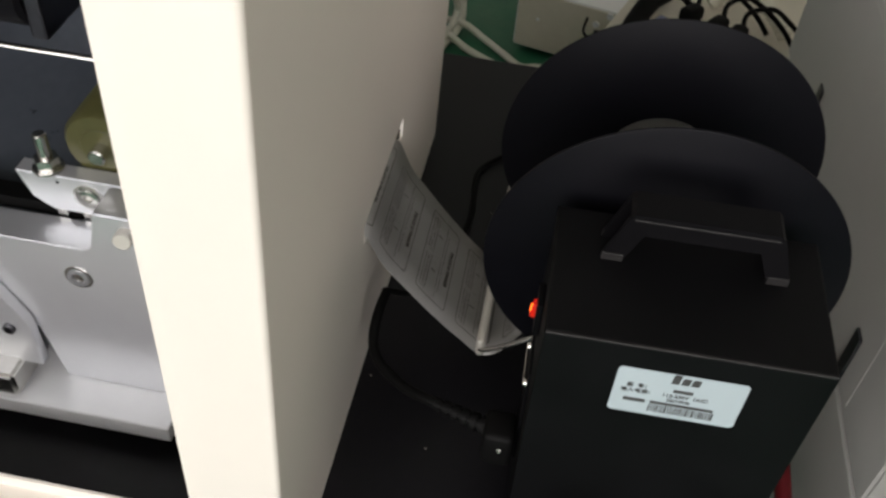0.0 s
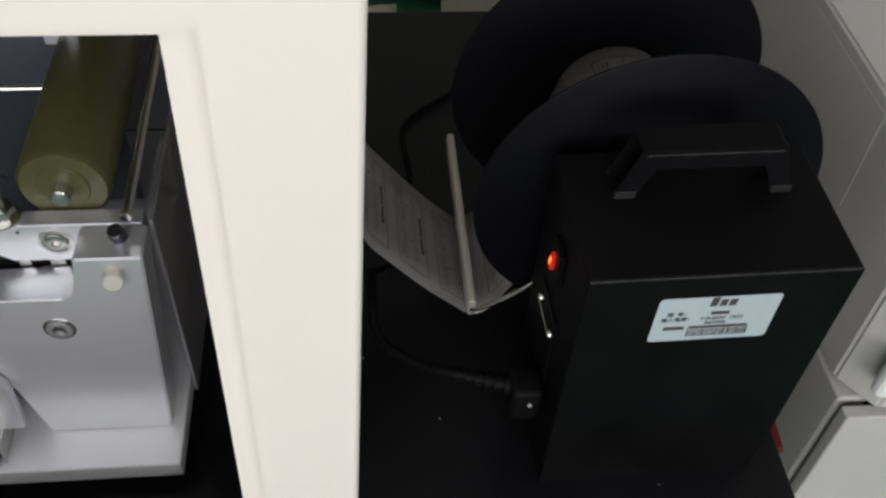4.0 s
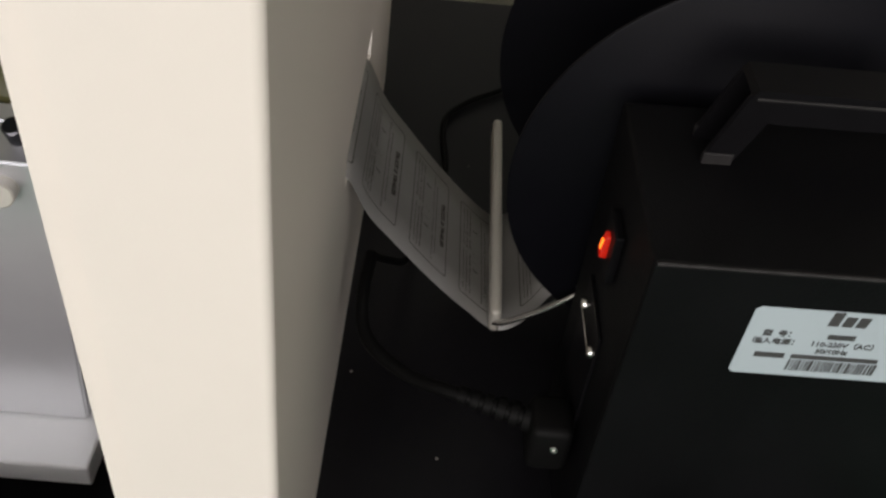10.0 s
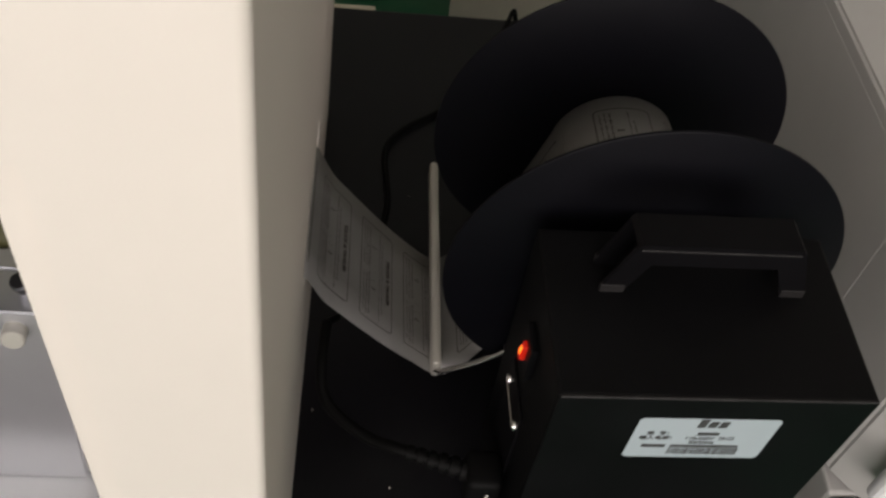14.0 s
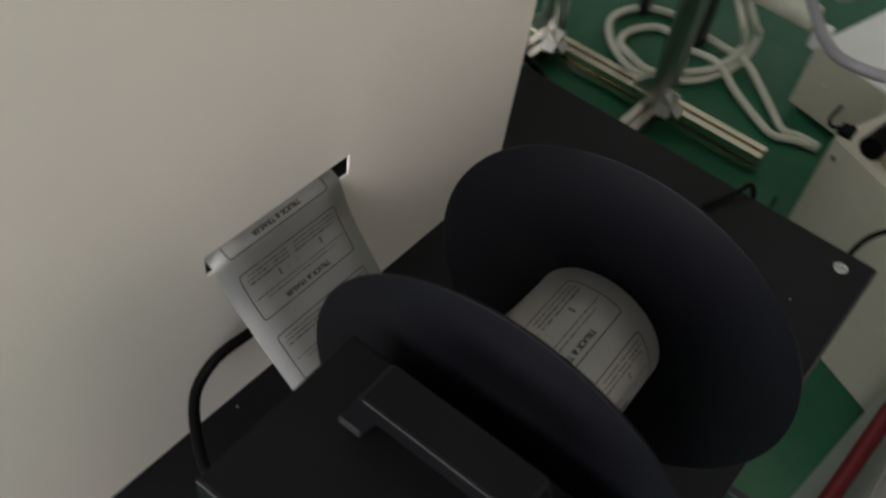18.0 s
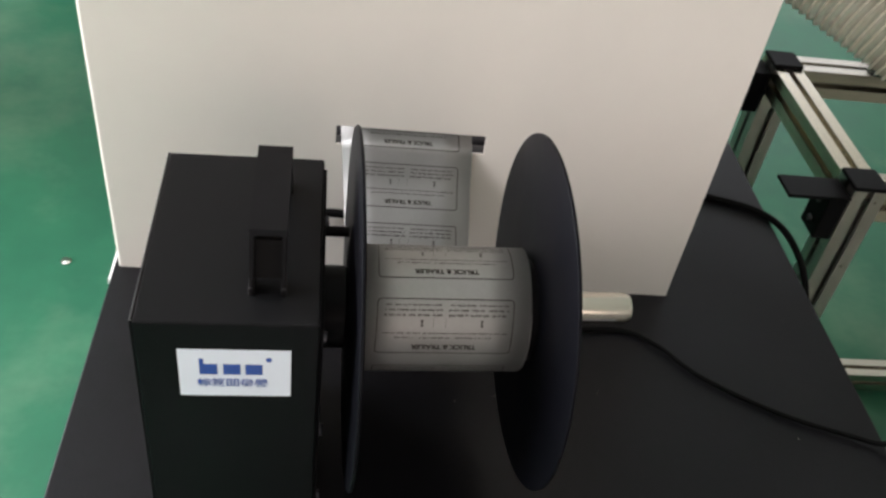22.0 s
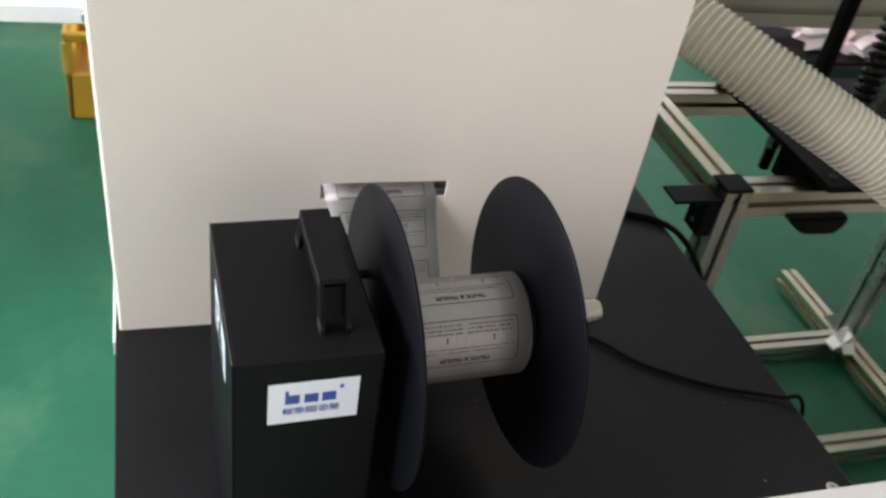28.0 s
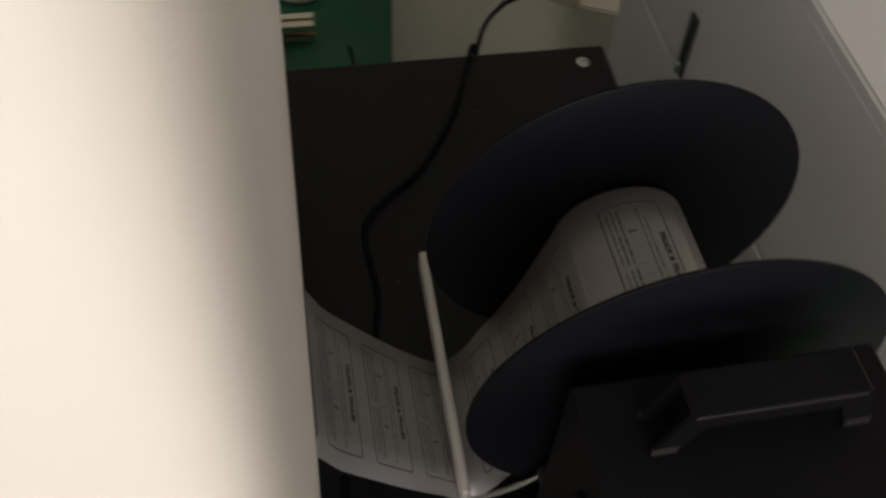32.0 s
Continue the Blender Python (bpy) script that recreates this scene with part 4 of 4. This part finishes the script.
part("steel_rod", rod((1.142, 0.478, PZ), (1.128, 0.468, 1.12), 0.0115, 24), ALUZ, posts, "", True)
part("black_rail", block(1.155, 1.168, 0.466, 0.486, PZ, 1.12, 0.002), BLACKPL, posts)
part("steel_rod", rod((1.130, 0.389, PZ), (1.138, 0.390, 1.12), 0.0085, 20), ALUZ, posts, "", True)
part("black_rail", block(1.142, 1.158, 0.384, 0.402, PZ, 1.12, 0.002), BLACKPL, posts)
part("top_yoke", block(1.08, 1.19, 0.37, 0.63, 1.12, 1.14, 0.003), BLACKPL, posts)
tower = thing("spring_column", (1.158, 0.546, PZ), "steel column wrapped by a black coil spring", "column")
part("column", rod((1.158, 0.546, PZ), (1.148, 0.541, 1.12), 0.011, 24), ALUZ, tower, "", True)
coil = [(1.158 - 0.01 * i / 160 + 0.019 * math.cos(a), 0.546 + 0.019 * math.sin(a), PZ + 0.012 + 0.32 * i / 160) for i, a in ((i, i * 2 * math.pi / 8) for i in range(161))]
part("coil_spring", tube(coil, 0.0042, 8, 2), BLACKPL, tower, "black coil spring", True)
part("foot_flange", rod((1.158, 0.546, PZ), (1.158, 0.546, PZ + 0.009), 0.027, 24, 0.002), BLACKPL, tower, "", True)
note = thing("white_sheet", (1.28, 0.40, PZ), "loose white plastic sheet on the carriage plate", "sheet")
part("sheet", extrude_polygon([(1.240, 0.350), (1.250, 0.446), (1.300, 0.470), (1.343, 0.455), (1.343, 0.350)], (0, 0, PZ), (1, 0, 0), (0, 1, 0), (0, 0, 1), 0.003), WHITE, note)
slide = thing("slide_rail", (1.318, 0.42, PZ + 0.003), "bright ribbed aluminium slide rail on the white sheet", "slide rail")
part("rail", edge_softened(block(1.292, 1.342, 0.348, 0.512, PZ + 0.003, PZ + 0.030), 0.003), ALUB, slide)
for x in (1.301, 1.317, 1.333):
    part("ridge", block(x - 0.005, x + 0.005, 0.350, 0.510, PZ + 0.030, PZ + 0.038, 0.002), ALUB, slide)
over = thing("aluminium_rail", (1.6, 0.955, FLOOR), "olive-grey painted rail behind the rack", "rail")
part("top_rail", beam((0.70, 0.945, 0.812), (2.6, 0.965, 0.812), 0.075), OLIVE, over)
for x in (2.05, 2.56):
    part("leg", beam((x, 0.955, FLOOR), (x, 0.955, 0.774), 0.05), OLIVE, over)
cyl = thing("steel_roller", (1.87, 0.74, FLOOR), "bright steel roller on two dark stands", "roller")
part("roller", rod((1.875, 0.92, 0.60), (1.86, 0.56, 0.60), 0.035, 32, 0.003), STEEL, cyl, "", True)
for y in (0.90, 0.58):
    part("stand", block(1.85, 1.885, y - 0.012, y + 0.012, FLOOR, 0.565, 0.003), DARKSTEEL, cyl)

# corrugated clear hose with its wire
A, B, C = Vector((0.56, 0.66, 1.02)), Vector((0.80, 0.17, 0.985)), Vector((1.46, 0.085, 0.575))
hose = thing("clear_hose", (1.0, 0.25, FLOOR), "clear ribbed suction hose with a steel wire helix", "hose")
bez = [A - (B - A) * 0.32 * (1 - i / 12) for i in range(12)] + [A * (1 - t) ** 2 + B * 2 * t * (1 - t) + C * t * t for t in (i / 60 for i in range(61))]
hl = [0.0]
for a, b in zip(bez, bez[1:]):
    hl.append(hl[-1] + (b - a).length)
HR = 0.0445


def rib_phase(s):
    """Turns of the helix up to s: stretched at the cabinet end, close at the far end."""
    p0, p1 = 0.0125, 0.0070
    g = (p1 - p0) / hl[-1]
    return math.log((p0 + g * s) / p0) / g


bm = bmesh.new()
rings, wire = [], []
total = int(rib_phase(hl[-1]) * 7)
for i in range(total + 1):
    s = hl[-1] * i / total
    j = min(max(int(np.searchsorted(hl, s)) - 1, 0), len(bez) - 2)
    p = bez[j].lerp(bez[j + 1], (s - hl[j]) / (hl[j + 1] - hl[j]))
    t = (bez[min(j + 2, len(bez) - 1)] - bez[max(j - 1, 0)]).normalized()
    side = t.cross(Vector((0, 0, 1))).normalized()
    up = side.cross(t)
    far = s / hl[-1]
    r = HR + (0.0013 - 0.0010 * far) * math.cos(2 * math.pi * rib_phase(s))
    rings.append([bm.verts.new(p + (side * math.cos(a) + up * math.sin(a)) * r) for a in (2 * math.pi * k / 28 for k in range(28))])
    for q in range(2):
        d = q * hl[-1] / total / 2
        a = 2 * math.pi * rib_phase(s + d)
        wire.append(p + t * d + (side * math.cos(a) + up * math.sin(a)) * (HR + 0.0012))
for a, b in zip(rings, rings[1:]):
    for k in range(28):
        bm.faces.new((a[k], a[(k + 1) % 28], b[(k + 1) % 28], b[k]))
skin = part("hose_skin", bm, HOSE, hose, "", True)
part("wire_helix", tube(wire[:int(len(wire) * 0.9)], 0.0015, 6, 1), HOSEWIRE, hose, "pale wire helix", True)
part("hose_collar", rod((CX1, 0.815, 1.031), (CX1 + 0.03, 0.760, 1.027), 0.056, 32, 0.004), BLACKPL, hose, "black hose collar on the cabinet end", True)

# ---- clutter on the floor beyond ----
loops = thing("white_hose_coil", (1.8, 0.35, FLOOR), "loose coil of two white tubes on the green floor", "tubing")
part("tube", tube([(1.90, 0.37, 0.215), (1.85, 0.30, 0.17), (1.92, 0.297, 0.10), (1.861, 0.292, 0.056), (1.758, 0.315, 0.052), (1.689, 0.355, 0.052), (1.629, 0.437, 0.052), (1.647, 0.516, 0.052), (1.713, 0.590, 0.052), (1.787, 0.617, 0.052), (1.870, 0.583, 0.052), (1.904, 0.510, 0.052), (1.891, 0.458, 0.052), (1.874, 0.370, 0.056), (1.847, 0.284, 0.066), (1.808, 0.219, 0.052), (1.752, 0.161, 0.052), (1.702, 0.107, 0.052), (1.71, 0.068, 0.052), (1.70, 0.02, 0.06)], 0.0095, 12, 10), CABLEW, loops, "", True)
part("tube", tube([(1.87, 0.38, 0.215), (1.82, 0.315, 0.17), (1.85, 0.302, 0.10), (1.775, 0.318, 0.070), (1.70, 0.362, 0.068), (1.645, 0.430, 0.062), (1.660, 0.500, 0.064), (1.690, 0.544, 0.060), (1.757, 0.555, 0.052), (1.820, 0.519, 0.052), (1.828, 0.474, 0.052), (1.804, 0.419, 0.052), (1.784, 0.328, 0.070), (1.746, 0.254, 0.052), (1.690, 0.166, 0.052), (1.668, 0.114, 0.052), (1.69, 0.069, 0.052), (1.70, 0.02, 0.052)], 0.0095, 12, 10), CABLEW, loops, "", True)

lowbox = thing("beige_control_box", (1.55, -0.25, FLOOR), "beige sheet-metal control box on the floor", "control box")
BOXZ = 0.425
part("body", edge_softened(extrude_polygon([(1.258, -0.047), (1.066, -0.46), (1.62, -0.62), (1.75, -0.215)], (0, 0, FLOOR), (1, 0, 0), (0, 1, 0), (0, 0, 1), BOXZ - FLOOR), 0.003), BEIGE, lowbox)
part("box_screw", screw_head((1.249, -0.066, 0.390), (-0.907, 0.421, 0), 0.006, 0.003), STEEL, lowbox, "", True)
case = thing("white_power_case", (1.95, -0.08, FLOOR), "white sheet-metal power case, its front toned cream for shade", "power case")
WEST = -14   # the case is turned a little


def on_case(bm):
    bmesh.ops.rotate(bm, verts=bm.verts, cent=(1.80, 0.141, 0), matrix=Matrix.Rotation(radians(WEST), 3, "Z"))
    return bm


part("body", on_case(block(1.80, 2.42, -0.35, 0.141, 0.058, 0.225, 0.004)), WHITE, case)
# beige layer puts the dimmer light on the upright front into colour
part("shaded_front", on_case(block(1.797, 1.80, -0.346, 0.137, 0.062, 0.220, 0.001)), BEIGE, case, "front face toned cream for shade")
for y in (-0.31, 0.10):
    part("foot", on_case(block(1.83, 1.87, y - 0.02, y + 0.02, FLOOR, 0.058)), RUBBER, case)
    part("foot", on_case(block(2.34, 2.38, y - 0.02, y + 0.02, FLOOR, 0.058)), RUBBER, case)
for y, z in ((-0.072, 0.180), (-0.104, 0.212), (0.08, 0.15)):
    part("case_screw", on_case(screw_head((1.797, y, z), (-1, 0, 0), 0.009 if y < 0 else 0.004, 0.004)), ALUB, case, "bright slotted screw", True)
part("corner_boss", on_case(block(1.80, 1.86, 0.141, 0.165, 0.20, 0.245, 0.008, 3)), WHITE, case)
pipe2 = thing("white_plastic_pipe", (1.84, 0.30, FLOOR), "short thick white plastic pipe on a bracket", "pipe")
part("pipe", lathe([(0.40, 0.031), (0.030, 0.031), (0.028, 0.037), (0.0, 0.037), (-0.002, 0.035), (-0.002, 0.029), (0.10, 0.028)], (1.868, 0.575, 0.25), (-0.065, -1, 0), 32), CABLEW, pipe2, "cream pipe with a white rim", True)
part("bracket", block(1.835, 1.875, 0.40, 0.43, FLOOR, 0.222, 0.003), DARKSTEEL, pipe2)

SOCK = material("blue_grey_socket", (0.16, 0.18, 0.30), 0.45, 0, 0.1, 20.0)
STRIPM = material("yellowed_plastic", (0.46, 0.40, 0.29), 0.45, 0, 0.1, 12.0)
SP, SA = (1.2525, -0.2355, 0.0), -34
strip_ob = thing("power_strip", (1.2525, -0.2355, BOXZ), "yellowed power strip with blue sockets and black plugs", "power strip")


def along(x, y, z):
    """A point in the strip's own directions, z above the box."""
    c, d = math.cos(radians(SA)), math.sin(radians(SA))
    return (SP[0] + x * c - y * d, SP[1] + x * d + y * c, BOXZ + z)


def on_strip(bm):
    for v in bm.verts:
        v.co = Vector(along(v.co.x, v.co.y, v.co.z))
    return bm


part("strip_base", on_strip(block(-0.064, 0.030, -0.172, 0.105, 0, 0.022, 0.005, 3)), STRIPM, strip_ob, "yellowed lower ledge")
part("strip_body", on_strip(block(-0.034, 0.028, -0.135, 0.100, 0.020, 0.045, 0.006, 3)), STRIPM, strip_ob)
part("strip_end", on_strip(block(-0.030, 0.026, -0.168, -0.136, 0.022, 0.036, 0.006, 3)), STRIPM, strip_ob)
for i in range(4):
    y = 0.072 - i * 0.048
    so = part("socket", on_strip(block(-0.019, 0.019, y - 0.019, y + 0.019, 0.045, 0.0468, 0.0006)), SOCK, strip_ob)
    for dx, dy in ((-0.009, 0.007), (-0.009, -0.007), (0.009, 0.0)):
        part("socket_hole", on_strip(block(dx - 0.0045, dx + 0.0045, y + dy - 0.0014, y + dy + 0.0014, 0.0468, 0.0474)), RUBBER, so)
for i, y in enumerate((0.040, -0.018, -0.062)):
    pg = part("plug", turned(on_strip(block(0.020, 0.066, y - 0.016, y + 0.016, 0.0472, 0.078, 0.009, 3)), 8 * i - 8, along(0.045, y, 0.05)), RUBBER, strip_ob, "", True)
    part("plug_cable", tube([along(0.062, y, 0.062), along(0.092, y + 0.012, 0.085), along(0.135, y + 0.004 - 0.01 * i, 0.090), along(0.170, y - 0.04, 0.060), along(0.185, y - 0.075, 0.030), along(0.19, y - 0.10, 0.004)], 0.005, 8, 6), RUBBER, pg, "", True)
part("strip_cable", tube([along(0.015, -0.060, 0.050), along(-0.005, -0.085, 0.056), along(-0.050, -0.100, 0.044), along(-0.090, -0.080, 0.018), along(-0.118, -0.055, 0.004), along(-0.160, -0.040, -0.03), along(-0.175, -0.035, -0.16), along(-0.18, -0.03, FLOOR + 0.006 - BOXZ)], 0.0045, 8, 6), RUBBER, strip_ob, "", True)
adapter = thing("black_cable_sleeve", (1.33, -0.14, BOXZ), "thick bent black sleeve lying on the control box", "sleeve")
part("body", tube([(1.240, -0.108, 0.447), (1.30, -0.122, 0.455), (1.38, -0.150, 0.462), (1.45, -0.184, 0.450)], 0.021, 16, 8), RUBBER, adapter, "", True)
part("cable", tube([(1.45, -0.184, 0.450), (1.44, -0.215, 0.452), (1.41, -0.235, 0.448), (1.37, -0.24, 0.446)], 0.007, 10, 8), RUBBER, adapter, "", True)
gt = thing("grey_tube", (1.4, 0.0, BOXZ), "bent translucent grey tube over the control box", "tube")
part("tube", tube([(1.53, 0.36, 0.86), (1.48, 0.20, 0.60), (1.415, 0.100, 0.515), (1.360, 0.040, 0.50), (1.345, -0.010, 0.50), (1.362, -0.075, 0.50), (1.400, -0.150, 0.50), (1.446, -0.222, 0.50), (1.493, -0.272, 0.50), (1.56, -0.343, 0.50), (1.605, -0.42, 0.495), (1.63, -0.50, 0.46), (1.61, -0.57, 0.4365)], 0.0105, 14, 8), CABLEG, gt, "", True)
bw = thing("black_wire", (1.9, -0.1, 0.225), "thin black wire over the white case", "wire")
part("wire", tube([(1.99, 0.02, 0.229), (1.93, -0.06, 0.229), (1.88, -0.119, 0.231), (1.87, -0.20, 0.231), (1.93, -0.30, 0.229)], 0.004, 8, 8), RUBBER, bw, "", True)
stub = thing("wire_stub", (1.27, -0.03, BOXZ), "frayed black wire end at the control box corner", "wire")
part("wire", tube([(1.300, -0.064, BOXZ + 0.004), (1.280, -0.050, BOXZ + 0.006), (1.266, -0.036, BOXZ + 0.006), (1.272, -0.026, BOXZ + 0.014), (1.296, -0.030, BOXZ + 0.030)], 0.0030, 8, 6), RUBBER, stub, "", True)
part("clip", block(1.262, 1.292, -0.072, -0.046, BOXZ, BOXZ + 0.009, 0.002), RUBBER, stub)
duct = thing("ribbed_white_tube", (1.405, -0.36, BOXZ), "short bent ribbed white tube on the control box", "tube")
bend = smooth_line([(1.445, -0.275, BOXZ + 0.017), (1.462, -0.315, BOXZ + 0.045), (1.440, -0.360, BOXZ + 0.052), (1.395, -0.400, BOXZ + 0.035), (1.360, -0.425, BOXZ + 0.017)], 8)
part("skin", tube(bend, 0.014, 16, 1), CABLEW, duct, "", True)
for a, b in zip(bend[1:-1:2], bend[2::2]):
    part("rib", rod(a, a + (b - a).normalized() * 0.004, 0.0172, 18, 0.001), CABLEW, duct, "", True)

# yellow crate and white bench far behind the cabinet
crate = thing("yellow_crate", (-0.03, 2.08, FLOOR), "yellow plastic crate with slotted sides", "crate")
CRX0, CRX1, CRY0, CRY1, CRZ = -0.262, 0.20, 1.80, 2.37, 0.30
for i, (x0, x1, y0, y1) in enumerate(((CRX0, CRX1, CRY0, CRY0 + 0.02), (CRX0, CRX1, CRY1 - 0.02, CRY1), (CRX0, CRX0 + 0.02, CRY0, CRY1), (CRX1 - 0.02, CRX1, CRY0, CRY1))):
    part("rim", block(x0, x1, y0, y1, CRZ - 0.03, CRZ, 0.009, 3), YELLOW, crate)
    part("lower_wall", block(x0, x1, y0, y1, FLOOR, FLOOR + 0.14, 0.006), YELLOW, crate)
for i in range(7):
    x = CRX0 + 0.01 + i * (CRX1 - CRX0 - 0.02) / 6
    part("upright", block(x - 0.014, x + 0.014, CRY0 + 0.002, CRY0 + 0.018, FLOOR + 0.14, CRZ - 0.03, 0.004), YELLOW, crate)
for i in range(9):
    y = CRY0 + 0.01 + i * (CRY1 - CRY0 - 0.02) / 8
    part("upright", block(CRX1 - 0.018, CRX1 - 0.002, y - 0.014, y + 0.014, FLOOR + 0.14, CRZ - 0.03, 0.004), YELLOW, crate)
part("floor_panel", block(CRX0 + 0.01, CRX1 - 0.01, CRY0 + 0.01, CRY1 - 0.01, FLOOR + 0.005, FLOOR + 0.02), YELLOW, crate)

bench = thing("white_bench", (-1.0, 1.6, FLOOR), "white painted bench with steel legs", "bench")
part("bench_top", block(-2.0, -0.10, 1.235, 1.70, 0.590, 0.630, 0.004), WHITE, bench)
for x in (-1.9, -1.1):
    for y in (1.29, 1.64):
        part("leg", block(x - 0.02, x + 0.02, y - 0.02, y + 0.02, FLOOR, 0.590, 0.003), DARKSTEEL, bench)
latch = part("latch", block(-0.17, -0.13, 1.220, 1.235, 0.600, 0.623, 0.004), STEEL, bench, "small bright latch")

stand = thing("dark_machine_stand", (2.9, 2.3, FLOOR), "low dark machine stand on the far floor", "machine")
part("body", block(2.12, 3.8, 1.97, 2.6, FLOOR, 0.165, 0.01), DARKSTEEL, stand)
part("top_plate", block(2.10, 3.82, 1.95, 2.62, 0.165, 0.18, 0.004), BLACKPL, stand)
bag = thing("pink_plastic_bag", (2.53, 2.12, 0.18), "crumpled bag of pink and clear film on the dark stand", "bag")
bm = bmesh.new()
bmesh.ops.create_icosphere(bm, subdivisions=4, radius=1.0)
for v in bm.verts:
    k = 1 + 0.5 * noise.noise(v.co * 2.1) + 0.35 * noise.noise(v.co * 6.0)
    v.co = Vector((2.55 + v.co.x * 0.25 * k, 2.12 + v.co.y * 0.14 * k, max(0.181, 0.28 + v.co.z * 0.16 * k)))
part("bag", bm, PINK, bag, "", False)

# ---- specks and bits ----
rs = random.Random(11)
bm = bmesh.new()
spots = [(0.129, 0.128), (0.065, 0.066), (0.556, -0.161)] + [(rs.uniform(-0.07, 0.62), rs.uniform(-0.20, 0.12)) for i in range(12)]
for i, (x, y) in enumerate(spots):
    r = 0.0009 if i < 3 else rs.uniform(0.0002, 0.0005)
    block(x - r, x + r * rs.uniform(0.5, 1.2), y - r, y + r * 0.7, TOP, TOP + 0.0003, bm=bm)
specks = part("dust_specks", bm, MATALU)
tagged(specks, "pale dust specks scattered on the black table", "dust", "", "stuff")
fb = thing("floor_bolt", (-0.405, 0.911, FLOOR), "small bright bolt set in the green floor", "bolt")
part("washer", rod((-0.405, 0.911, FLOOR), (-0.405, 0.911, FLOOR + 0.002), 0.011, 20), STEEL, fb)
part("bolt_head", rod((-0.405, 0.911, FLOOR + 0.002), (-0.405, 0.911, FLOOR + 0.008), 0.007, 6), STEEL, fb)
mf = thing("floor_machine", (-0.78, 2.42, FLOOR), "dark cast-iron floor machine on the green floor", "machine")
part("foot_plate", block(-0.95, -0.60, 2.30, 2.60, FLOOR, FLOOR + 0.02, 0.004), DARKSTEEL, mf)
part("foot_stem", block(-0.90, -0.66, 2.40, 2.58, FLOOR + 0.02, FLOOR + 0.30, 0.01), BLACKPL, mf)
